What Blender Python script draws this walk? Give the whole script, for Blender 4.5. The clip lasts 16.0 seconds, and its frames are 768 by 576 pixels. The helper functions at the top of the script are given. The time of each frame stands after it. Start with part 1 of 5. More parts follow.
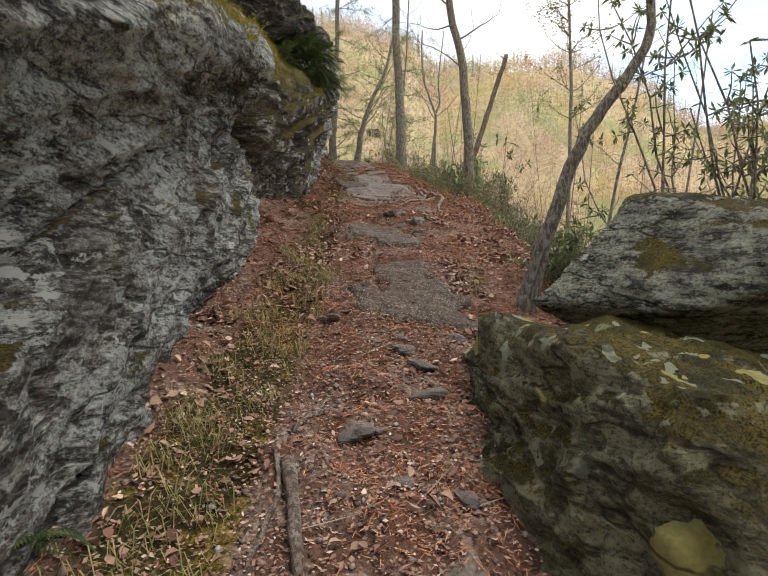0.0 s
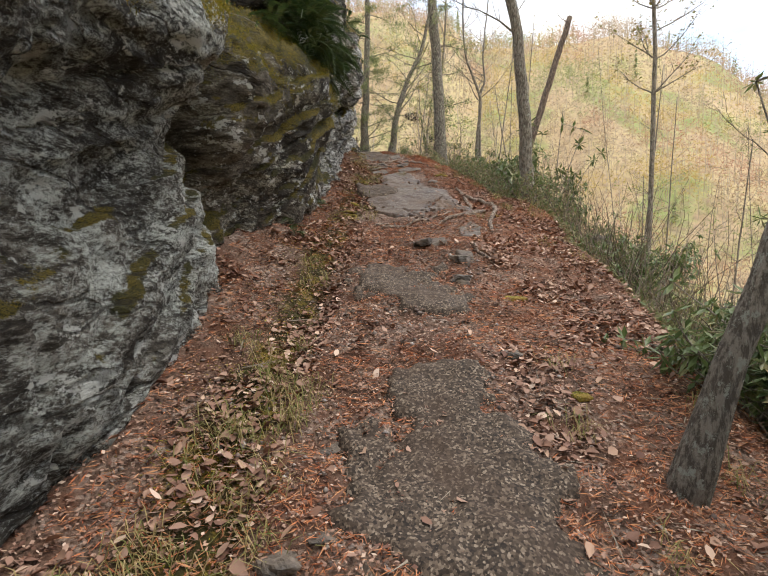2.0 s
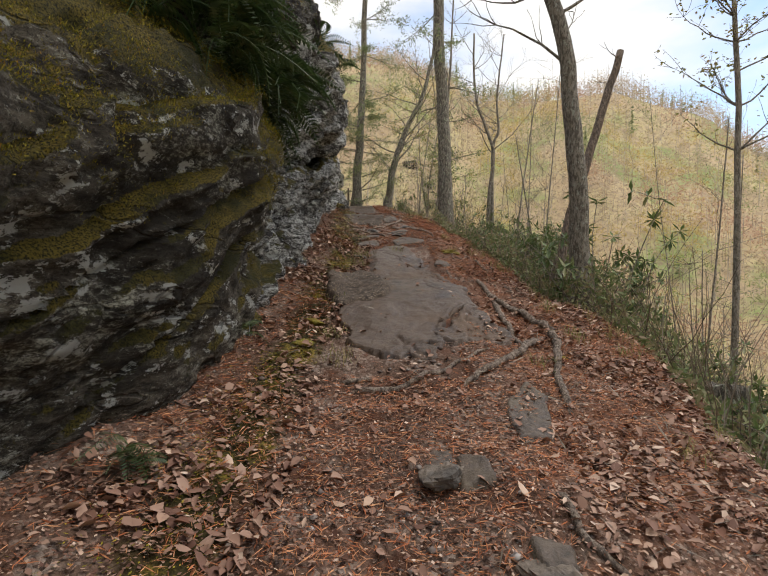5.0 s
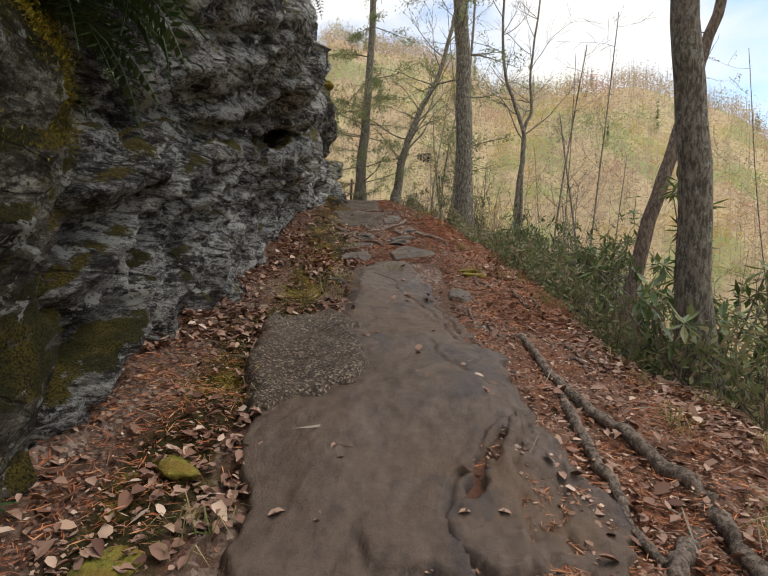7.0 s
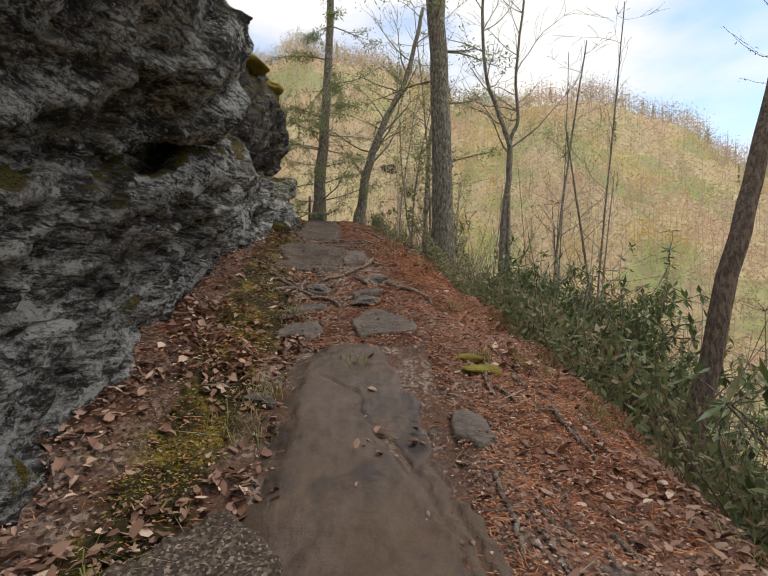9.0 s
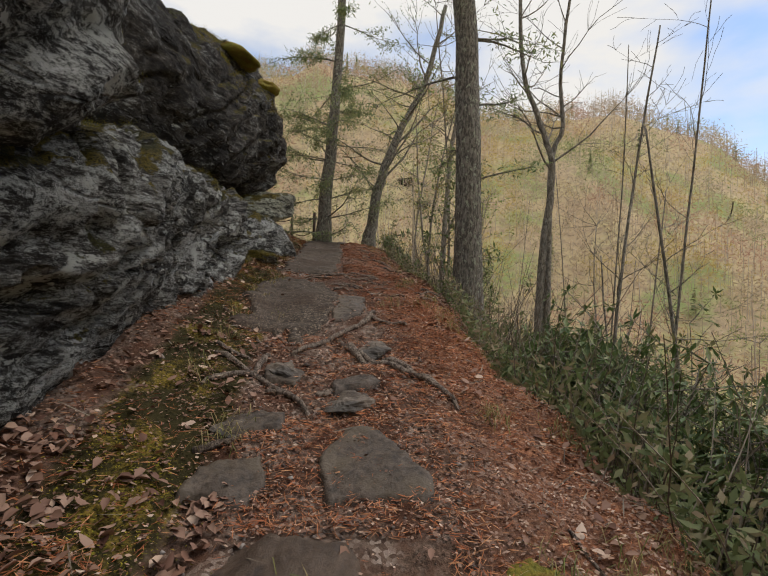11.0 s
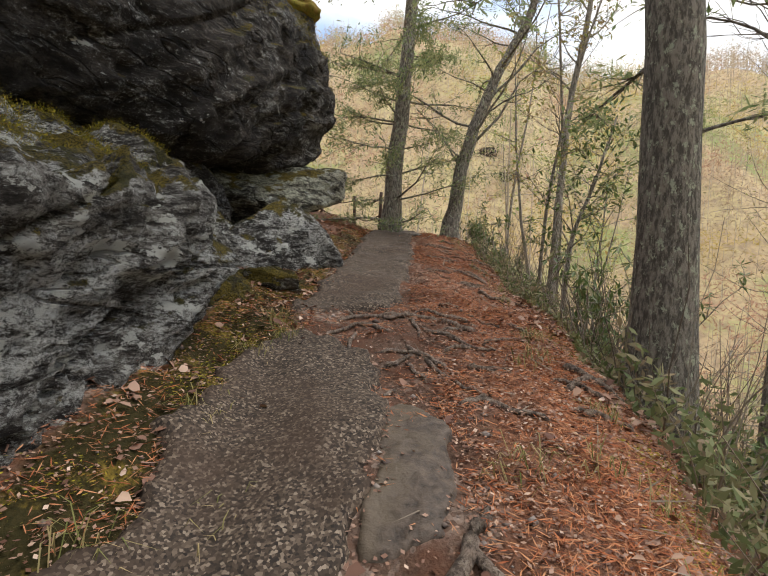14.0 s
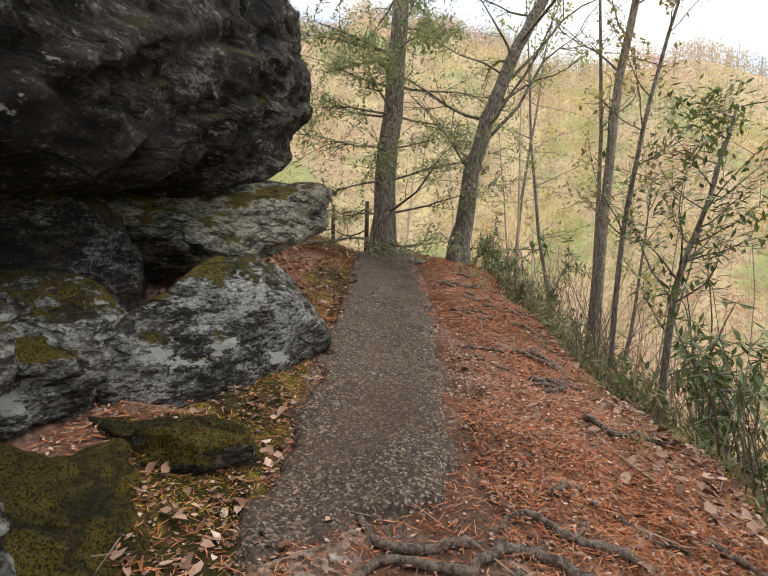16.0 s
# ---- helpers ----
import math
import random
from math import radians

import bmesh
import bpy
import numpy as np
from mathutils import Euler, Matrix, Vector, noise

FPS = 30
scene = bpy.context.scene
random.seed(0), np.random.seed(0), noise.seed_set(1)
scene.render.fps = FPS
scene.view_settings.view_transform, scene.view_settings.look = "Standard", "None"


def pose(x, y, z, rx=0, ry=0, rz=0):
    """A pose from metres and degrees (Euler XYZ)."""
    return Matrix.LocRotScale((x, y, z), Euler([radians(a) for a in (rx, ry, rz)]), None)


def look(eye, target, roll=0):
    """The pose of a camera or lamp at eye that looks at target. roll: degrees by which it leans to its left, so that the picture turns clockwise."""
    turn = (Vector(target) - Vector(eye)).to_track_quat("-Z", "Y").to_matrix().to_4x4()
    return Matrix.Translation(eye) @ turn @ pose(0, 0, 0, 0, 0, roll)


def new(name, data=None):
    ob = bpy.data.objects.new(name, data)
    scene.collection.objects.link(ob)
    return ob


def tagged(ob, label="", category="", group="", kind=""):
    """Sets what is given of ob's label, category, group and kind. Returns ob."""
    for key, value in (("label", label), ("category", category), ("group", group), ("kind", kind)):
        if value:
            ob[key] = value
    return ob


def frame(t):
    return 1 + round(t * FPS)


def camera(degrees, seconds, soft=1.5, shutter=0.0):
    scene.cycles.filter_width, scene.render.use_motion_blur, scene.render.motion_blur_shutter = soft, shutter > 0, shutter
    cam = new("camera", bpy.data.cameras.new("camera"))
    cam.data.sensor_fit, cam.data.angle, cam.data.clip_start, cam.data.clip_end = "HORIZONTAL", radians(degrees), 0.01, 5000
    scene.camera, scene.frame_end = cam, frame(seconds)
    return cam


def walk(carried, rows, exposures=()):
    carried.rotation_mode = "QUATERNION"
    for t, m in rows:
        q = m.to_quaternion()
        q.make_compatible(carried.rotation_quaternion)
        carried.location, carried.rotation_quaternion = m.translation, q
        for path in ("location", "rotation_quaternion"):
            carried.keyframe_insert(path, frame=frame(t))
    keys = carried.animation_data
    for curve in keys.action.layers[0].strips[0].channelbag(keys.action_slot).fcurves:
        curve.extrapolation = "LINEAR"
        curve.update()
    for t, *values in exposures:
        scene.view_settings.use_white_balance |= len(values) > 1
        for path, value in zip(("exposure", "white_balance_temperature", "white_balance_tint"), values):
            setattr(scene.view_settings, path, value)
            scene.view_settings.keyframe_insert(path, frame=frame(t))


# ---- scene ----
cam = camera(75.4, 16.0, soft=1.2)
METRES, EYE, TILT, LEAN, TURN = 18.0, 1.5, -4.0, 0.0, 0.0
ROWS = [
    (0.0, 0.0, 0.0, 0.0, 0.0, 0.0, -0.0),
    (0.5, 0.0002, 0.0337, 0.0136, 4.25, -1.83, -0.74),
    (1.0, 0.0045, 0.0689, 0.0245, 5.95, -2.8, 0.29),
    (1.5, 0.0069, 0.0937, 0.035, 5.82, -2.65, 0.79),
    (2.0, 0.0068, 0.1249, 0.0461, 4.84, -1.68, 0.97),
    (2.5, 0.0097, 0.1562, 0.0583, 3.78, 0.36, 0.27),
    (3.0, 0.0112, 0.1784, 0.0731, 3.76, 3.93, -0.33),
    (3.5, 0.0037, 0.2095, 0.0857, 4.2, 5.56, -0.19),
    (4.0, 0.0016, 0.2383, 0.0929, 4.47, 4.91, -0.16),
    (6.5, -0.0034, 0.3982, 0.1324, 3.7, 2.15, -0.97),
    (7.0, 0.0018, 0.4347, 0.1414, 5.47, 2.45, -1.96),
    (7.5, 0.0008, 0.4654, 0.1534, 6.98, 2.56, -2.59),
    (8.0, -0.0017, 0.4929, 0.1642, 3.97, 2.86, -1.22),
    (8.5, -0.0024, 0.5138, 0.1737, 2.66, 3.44, -0.74),
    (9.0, -0.0061, 0.5434, 0.1826, 1.61, 3.69, -0.73),
    (11.5, -0.0038, 0.6711, 0.222, 4.39, 5.11, -3.01),
    (12.0, -0.0086, 0.7021, 0.2269, 6.44, 4.78, -3.32),
    (12.5, -0.0141, 0.7284, 0.239, 8.09, 3.23, -2.81),
    (13.0, -0.0129, 0.7578, 0.2481, 8.94, 2.34, -2.8),
    (13.5, -0.019, 0.7846, 0.255, 10.43, 2.05, -3.26),
    (14.0, -0.0252, 0.8134, 0.2664, 12.01, 1.53, -3.41),
    (14.5, -0.03, 0.8442, 0.2756, 13.45, 0.84, -3.72),
    (15.0, -0.0463, 0.8713, 0.2839, 14.24, 0.52, -3.34),
    (15.5, -0.0602, 0.8987, 0.297, 12.08, 0.43, -2.73),
    (16.0, -0.07, 0.9306, 0.3099, 8.87, 0.87, -2.09),
]
walk(cam, [(t, pose(0, 0, EYE, TILT, LEAN, TURN) @ pose(METRES * x, METRES * y, METRES * z, 90 + pitch, roll, yaw)) for t, x, y, z, yaw, pitch, roll in ROWS], [(0.0, 0.75), (1.5, 0.9), (3.0, 0.68), (4.0, 0.35), (6.5, 0.35), (8.0, 0.42), (9.0, 0.3), (11.5, -0.02), (12.5, 0.08), (13.5, 0.45), (14.5, 0.7), (16.0, 0.85)])

# ---- light ----
sun_el, sun_az = radians(64), radians(80)
world = bpy.data.worlds.new("world")
scene.world = world
world.use_nodes = True
wn, wl = world.node_tree.nodes, world.node_tree.links
wn.clear()
w_out = wn.new("ShaderNodeOutputWorld")
w_bg = wn.new("ShaderNodeBackground")
w_sky = wn.new("ShaderNodeTexSky")
w_sky.sky_type, w_sky.sun_disc, w_sky.sun_elevation, w_sky.sun_rotation = "NISHITA", False, sun_el, sun_az
w_scale = wn.new("ShaderNodeMix")
w_scale.data_type, w_scale.blend_type = "RGBA", "MULTIPLY"
w_scale.inputs[0].default_value = 1.0
w_scale.inputs[7].default_value = (0.2, 0.2, 0.2, 1)
w_co = wn.new("ShaderNodeTexCoord")
w_map = wn.new("ShaderNodeMapping")
w_map.inputs["Scale"].default_value = (1.6, 1.6, 4.0)
w_noise = wn.new("ShaderNodeTexNoise")
w_noise.inputs["Scale"].default_value, w_noise.inputs["Detail"].default_value = 1.3, 6
w_ramp = wn.new("ShaderNodeValToRGB")
w_ramp.color_ramp.elements[0].position, w_ramp.color_ramp.elements[1].position = 0.36, 0.54
w_mix = wn.new("ShaderNodeMix")
w_mix.data_type = "RGBA"
w_mix.inputs[7].default_value = (.88, .86, .83, 1)
wl.new(w_co.outputs["Generated"], w_map.inputs["Vector"])
wl.new(w_map.outputs["Vector"], w_noise.inputs["Vector"])
wl.new(w_noise.outputs["Fac"], w_ramp.inputs["Fac"])
wl.new(w_ramp.outputs["Color"], w_mix.inputs[0])
wl.new(w_sky.outputs["Color"], w_scale.inputs[6])
wl.new(w_scale.outputs[2], w_mix.inputs[6])
wl.new(w_mix.outputs[2], w_bg.inputs["Color"])
wl.new(w_bg.outputs["Background"], w_out.inputs["Surface"])
w_bg.inputs["Strength"].default_value = 1.0

sun = new("sun", bpy.data.lights.new("sun", "SUN"))
sun.data.energy, sun.data.angle, sun.data.color = 1.5, radians(40), (1.0, 0.94, 0.85)
sun.matrix_world = look((math.sin(sun_az) * 40 * math.cos(sun_el), math.cos(sun_az) * 40 * math.cos(sun_el), 40 * math.sin(sun_el)), (0, 0, 0))


# ---- vector noise for the meshes ----
def hash3(ix, iy, iz, seed):
    h = (ix * 374761393 + iy * 668265263 + iz * 2147483647 + seed * 974634777) & 0xFFFFFFFF
    h = ((h ^ (h >> 13)) * 1274126177) & 0xFFFFFFFF
    return ((h ^ (h >> 16)) & 0xFFFF) / 65535.0


def vnoise(x, y, z=0.0, seed=0):
    """Value noise, -1 to 1, on arrays."""
    x, y, z = np.broadcast_arrays(np.asarray(x, float), np.asarray(y, float), np.asarray(z, float))
    fx, fy, fz = np.floor(x), np.floor(y), np.floor(z)
    ix, iy, iz = fx.astype(np.int64), fy.astype(np.int64), fz.astype(np.int64)
    tx, ty, tz = x - fx, y - fy, z - fz
    tx, ty, tz = (v * v * v * (v * (v * 6 - 15) + 10) for v in (tx, ty, tz))
    r = 0
    for dx in (0, 1):
        for dy in (0, 1):
            for dz in (0, 1):
                w = (tx if dx else 1 - tx) * (ty if dy else 1 - ty) * (tz if dz else 1 - tz)
                r = r + w * hash3(ix + dx, iy + dy, iz + dz, seed)
    return r * 2 - 1


def fbm(x, y, z=0.0, octaves=4, seed=0, gain=0.5):
    r, a = 0, 1.0
    for k in range(octaves):
        r = r + a * vnoise(x * 2.03 ** k, y * 2.03 ** k, z * 2.03 ** k if np.ndim(z) or z else 0.0, seed + k * 17)
        a *= gain
    return r


def ridged(x, y, z, octaves=4, seed=0):
    r, a = 0, 1.0
    for k in range(octaves):
        r = r + a * (1 - 2 * np.abs(vnoise(x * 2.1 ** k, y * 2.1 ** k, z * 2.1 ** k, seed + k * 13)))
        a *= 0.5
    return r


# ---- the lie of the land ----
LAND_Y = [-6, -2, 0, 2, 4.1, 5.4, 7.4, 9, 10.65, 12.1, 13.4, 15.1, 15.9, 17, 18.5, 19.9, 22, 24.1, 25.5, 28, 32, 40, 60]
LAND_Z = [-1.6, -.65, -.2, .4, .98, 1.38, 1.98, 2.37, 2.9, 3.15, 3.54, 4.0, 4.2, 4.5, 4.83, 5.08, 5.45, 5.84, 6.02, 6.0, 5.0, 1.5, -10]
LINE_Y = [-6, 0, 4, 9, 13, 16, 18, 20, 25, 30, 40]
LINE_X = [-.2, 0, 0, -.1, -.2, -.55, -1.1, -1.55, -2.2, -3.2, -6]
EDGE_Y = [-6, 8, 10, 11.5, 13.5, 16, 18, 20, 24, 30]
EDGE_U = [2.1, 2.1, 2.1, 1.9, 1.5, 1.15, 1.35, 1.65, 1.3, 1.2]
RIDGE_A = [-180, -90, -40, -14, 1, 12, 24, 32, 45, 60, 90, 180]
RIDGE_E = [15, 20, 23, 23, 19.6, 17.6, 16.4, 13.6, 8.5, 6, 10, 15]


def line_z(y):
    return sum(w * np.interp(y + o, LAND_Y, LAND_Z) for o, w in ((-.6, .25), (0, .5), (.6, .25)))


def line_x(y):
    return sum(w * np.interp(y + o, LINE_Y, LINE_X) for o, w in ((-1, .25), (0, .5), (1, .25)))


def land(x, y):
    """Height of the ground without its small relief."""
    x, y = np.asarray(x, float), np.asarray(y, float)
    u, e = x - line_x(y), np.interp(y, EDGE_Y, EDGE_U) + .16 * vnoise(y * .8, 0, 0, 61) + .1 * vnoise(y * 2.3, 0, 0, 62)
    z = line_z(y) + 0.33 * np.clip(-u - .7, 0, 3) + 1.5 * np.clip(-u - 4.2, 0, 4) - .18 * np.clip(u - .5, 0, None)
    z = z - 0.25 * np.clip(u - e + .25, 0, .5) - .78 * np.clip(u - e, 0, None)
    r, az = np.hypot(x, y - 12), np.degrees(np.arctan2(x, y - 12))
    ridge = np.tan(np.radians(np.interp(az, RIDGE_A, RIDGE_E))) * 150 + 5 + 5 * vnoise(az / 9, 0, 0, 5) + 2 * vnoise(az / 3, 0, 0, 6)
    k = np.clip((r - 38) / 112, 0, 1)
    rise = -16 + (ridge + 16) * (k * k * (3 - 2 * k)) ** .85 + np.clip(r - 38, 0, 30) / 30 * 2.0 * fbm(x / 22, y / 22, 0, 3, 9)
    rise = np.where(r > 150, rise - (r - 150) * 0.12, rise)
    beyond = np.tan(np.radians(np.interp(az, [8, 20, 28, 36, 48, 60, 75], [0, 9, 13.2, 12.6, 11.5, 9, 0]))) * 330 + 6 * vnoise(az / 5, 0, 0, 8)
    rise = np.maximum(rise, np.where(r > 200, beyond * np.clip((r - 200) / 130, 0, 1) ** .7 - np.clip(r - 330, 0, None) * .3, -18))
    side = np.clip((r - 20) / 22, 0, 1)
    return z * (1 - side) + side * np.maximum(rise, -18)


def relief(x, y):
    u = np.asarray(x) - line_x(np.asarray(y))
    near = np.exp(-(u / 6) ** 2)
    return near * (0.055 * fbm(np.asarray(x) * 1.3, np.asarray(y) * 1.3, 0, 3, 21) + 0.022 * fbm(np.asarray(x) * 6, np.asarray(y) * 6, 0, 3, 31)) + (1 - near) * .25 * fbm(np.asarray(x) * .7, np.asarray(y) * .7, 0, 3, 3)


def ground_z(x, y):
    return land(x, y) + relief(x, y)


# ---- materials ----
def material(name, rough=0.8, metal=0.0, spec=0.4):
    m = bpy.data.materials.new(name)
    m.use_nodes = True
    b = m.node_tree.nodes["Principled BSDF"]
    b.inputs["Roughness"].default_value, b.inputs["Metallic"].default_value = rough, metal
    b.inputs["Specular IOR Level"].default_value = spec
    return m, m.node_tree.nodes, m.node_tree.links, b


def tex(nd, ln, scale, detail=5, rough=0.6, stretch=(1, 1, 1), turn=(0, 0, 0), kind="noise"):
    co = nd.new("ShaderNodeTexCoord")
    mp = nd.new("ShaderNodeMapping")
    mp.inputs["Scale"].default_value, mp.inputs["Rotation"].default_value = stretch, [radians(a) for a in turn]
    ln.new(co.outputs["Object"], mp.inputs["Vector"])
    if kind == "noise":
        t = nd.new("ShaderNodeTexNoise")
        t.inputs["Scale"].default_value, t.inputs["Detail"].default_value, t.inputs["Roughness"].default_value = scale, detail, rough
        ln.new(mp.outputs["Vector"], t.inputs["Vector"])
        return t.outputs["Fac"]
    t = nd.new("ShaderNodeTexVoronoi")
    t.inputs["Scale"].default_value = scale
    t.inputs["Randomness"].default_value = 1.0
    ln.new(mp.outputs["Vector"], t.inputs["Vector"])
    return t.outputs[kind]


def ramp(nd, ln, fac, stops):
    r = nd.new("ShaderNodeValToRGB")
    els = r.color_ramp.elements
    while len(els) < len(stops):
        els.new(0.5)
    for e, (p, c) in zip(els, stops):
        e.position = p
        e.color = (*c, 1) if len(c) == 3 else c
    ln.new(fac, r.inputs["Fac"])
    return r.outputs["Color"]


def gate(nd, ln, fac, lo, hi):
    """A mask: 0 under lo, 1 over hi."""
    r = nd.new("ShaderNodeMapRange")
    r.inputs["From Min"].default_value, r.inputs["From Max"].default_value = lo, hi
    ln.new(fac, r.inputs["Value"])
    return r.outputs["Result"]


def math_node(nd, ln, op, a, b):
    n = nd.new("ShaderNodeMath")
    n.operation = op
    for k, v in enumerate((a, b)):
        if isinstance(v, (int, float)):
            n.inputs[k].default_value = v
        else:
            ln.new(v, n.inputs[k])
    return n.outputs[0]


def blend(nd, ln, fac, a, b):
    m = nd.new("ShaderNodeMix")
    m.data_type = "RGBA"
    if isinstance(fac, (int, float)):
        m.inputs[0].default_value = fac
    else:
        ln.new(fac, m.inputs[0])
    for k, v in ((6, a), (7, b)):
        if isinstance(v, tuple):
            m.inputs[k].default_value = (*v, 1)
        else:
            ln.new(v, m.inputs[k])
    return m.outputs[2]


def bumped(nd, ln, b, height, strength=0.5, dist=0.02):
    n = nd.new("ShaderNodeBump")
    n.inputs["Strength"].default_value, n.inputs["Distance"].default_value = strength, dist
    ln.new(height, n.inputs["Height"])
    ln.new(n.outputs["Normal"], b.inputs["Normal"])


def attribute(nd, name):
    a = nd.new("ShaderNodeAttribute")
    a.attribute_name = name
    return a.outputs["Fac"]


def facing_up(nd, ln):
    g = nd.new("ShaderNodeNewGeometry")
    s = nd.new("ShaderNodeSeparateXYZ")
    ln.new(g.outputs["Normal"], s.inputs[0])
    return s.outputs["Z"]


def lobed_spots(nd, ln, scale, size, turn=0):
    """Crusts of lichen: a few round patches with lobed rims."""
    co, mp, ns, ad, vo = (nd.new("ShaderNode" + k) for k in ("TexCoord", "Mapping", "TexNoise", "VectorMath", "TexVoronoi"))
    mp.inputs["Rotation"].default_value = (radians(turn), radians(turn * .7), 0)
    ns.inputs["Scale"].default_value, ns.inputs["Detail"].default_value = 9, 4
    ad.operation = "MULTIPLY_ADD"
    ad.inputs[1].default_value = (.22, .22, .22)
    vo.inputs["Scale"].default_value = scale
    ln.new(co.outputs["Object"], mp.inputs["Vector"])
    ln.new(mp.outputs["Vector"], ns.inputs["Vector"])
    ln.new(ns.outputs["Color"], ad.inputs[0])
    ln.new(mp.outputs["Vector"], ad.inputs[2])
    ln.new(ad.outputs[0], vo.inputs["Vector"])
    sp = nd.new("ShaderNodeSeparateColor")
    ln.new(vo.outputs["Color"], sp.inputs[0])
    reach = math_node(nd, ln, "MULTIPLY", gate(nd, ln, sp.outputs[0], .45, 1.0), size)
    return gate(nd, ln, math_node(nd, ln, "SUBTRACT", reach, vo.outputs["Distance"]), 0, .012)


def rock_material(name, dark, mid, lichen, lichen_at=0.56, moss=0.35, pale_at=0.66, wet=0.75, yellow=0.0):
    """Gneiss with foliation, pale crustose lichen, moss on the ledges."""
    m, nd, ln, b = material(name, wet, 0, .18)
    big = tex(nd, ln, 0.7, 4, .6)
    grain = tex(nd, ln, 55, 6, 0.8)
    band = tex(nd, ln, 4.5, 10, 0.78, (1, 1.2, 4.0), (33, 12, 0))
    deep, light = tuple(.22 * c for c in dark), tuple(min(.7, 1.5 * c) for c in mid)
    base = ramp(nd, ln, band, [(.36, deep), (.46, dark), (.54, mid), (.64, light)])
    base = blend(nd, ln, math_node(nd, ln, "MULTIPLY", gate(nd, ln, big, .46, .6), .7), base, deep)
    fleck = tex(nd, ln, 26, 10, 0.88, (1, 1, 2.2), (33, 0, 0))
    patch = math_node(nd, ln, "ADD", math_node(nd, ln, "MULTIPLY", fleck, .5), math_node(nd, ln, "ADD", math_node(nd, ln, "MULTIPLY", band, .28), math_node(nd, ln, "MULTIPLY", tex(nd, ln, 1.3, 5, .65, (1, 1, 1.8), (33, 0, 0)), .22)))
    base = blend(nd, ln, gate(nd, ln, patch, lichen_at - .02, lichen_at + .03), base, lichen)
    base = blend(nd, ln, gate(nd, ln, patch, lichen_at + .045, lichen_at + .06), base, tuple(min(.7, 1.3 * c) for c in lichen))
    base = blend(nd, ln, math_node(nd, ln, "MULTIPLY", gate(nd, ln, grain, .52, .6), .8), base, deep)
    split = tex(nd, ln, .85, 4, .55, (1, .75, 2.3), (24, 0, 0))
    line = gate(nd, ln, math_node(nd, ln, "ABSOLUTE", math_node(nd, ln, "SUBTRACT", split, .5), 0), .013, .005)
    pale = tex(nd, ln, 3.4, 8, 0.75, (1, 1, 1.9), (-28, 0, 40))
    base = blend(nd, ln, gate(nd, ln, pale, pale_at, pale_at + .015), base, (.55, .56, .52))
    up = math_node(nd, ln, "ADD", facing_up(nd, ln), math_node(nd, ln, "MULTIPLY", math_node(nd, ln, "SUBTRACT", tex(nd, ln, 2.6, 8, .75), .5), 2.6))
    green = blend(nd, ln, gate(nd, ln, tex(nd, ln, 3, 6), .42, .58), (.06, .055, .012), (.2, .15, .022))
    green = blend(nd, ln, gate(nd, ln, tex(nd, ln, 110, 3), .42, .62), green, (.018, .018, .005))
    base = blend(nd, ln, gate(nd, ln, up, 1 - moss - .05, 1 - moss + .07), base, green)
    if yellow:
        spot = lobed_spots(nd, ln, yellow * 1.4, .55)
        base = blend(nd, ln, spot, base, blend(nd, ln, gate(nd, ln, tex(nd, ln, 40, 4), .4, .65), (.52, .46, .17), (.4, .36, .12)))
        base = blend(nd, ln, lobed_spots(nd, ln, yellow * 2.6, .4, 40), base, (.36, .38, .26))
    base = blend(nd, ln, math_node(nd, ln, "MULTIPLY", line, .6), base, deep)
    ln.new(base, b.inputs["Base Color"])
    h = math_node(nd, ln, "ADD", math_node(nd, ln, "SUBTRACT", band, math_node(nd, ln, "MULTIPLY", line, .7)), math_node(nd, ln, "ADD", math_node(nd, ln, "MULTIPLY", fleck, .8), math_node(nd, ln, "MULTIPLY", grain, .25)))
    bumped(nd, ln, b, h, 1.0, .06)
    return m


def two_tone(name, a, b2, scale, rough=.8, stretch=(1, 1, 1), bump=.5, dist=.01, c=None, spec=.4):
    m, nd, ln, b = material(name, rough, 0, spec)
    n1, n2 = tex(nd, ln, scale, 6, .65, stretch), tex(nd, ln, scale * .17, 3, .5, stretch)
    col = blend(nd, ln, gate(nd, ln, n1, .35, .65), a, b2)
    if c:
        col = blend(nd, ln, gate(nd, ln, n2, .48, .6), col, c)
    ln.new(col, b.inputs["Base Color"])
    bumped(nd, ln, b, n1, bump, dist)
    return m


def island_material(name, stops, rough=.7, spec=.3, through_light=0.0):
    """Each leaf, needle or clump takes one colour of the row."""
    m, nd, ln, b = material(name, rough, 0, spec)
    g = nd.new("ShaderNodeNewGeometry")
    col = ramp(nd, ln, g.outputs["Random Per Island"], stops)
    ln.new(col, b.inputs["Base Color"])
    if through_light:
        t = nd.new("ShaderNodeBsdfTranslucent")
        ln.new(col, t.inputs["Color"])
        mx = nd.new("ShaderNodeMixShader")
        mx.inputs[0].default_value = through_light
        ln.new(b.outputs[0], mx.inputs[1])
        ln.new(t.outputs[0], mx.inputs[2])
        ln.new(mx.outputs[0], nd["Material Output"].inputs["Surface"])
    return m


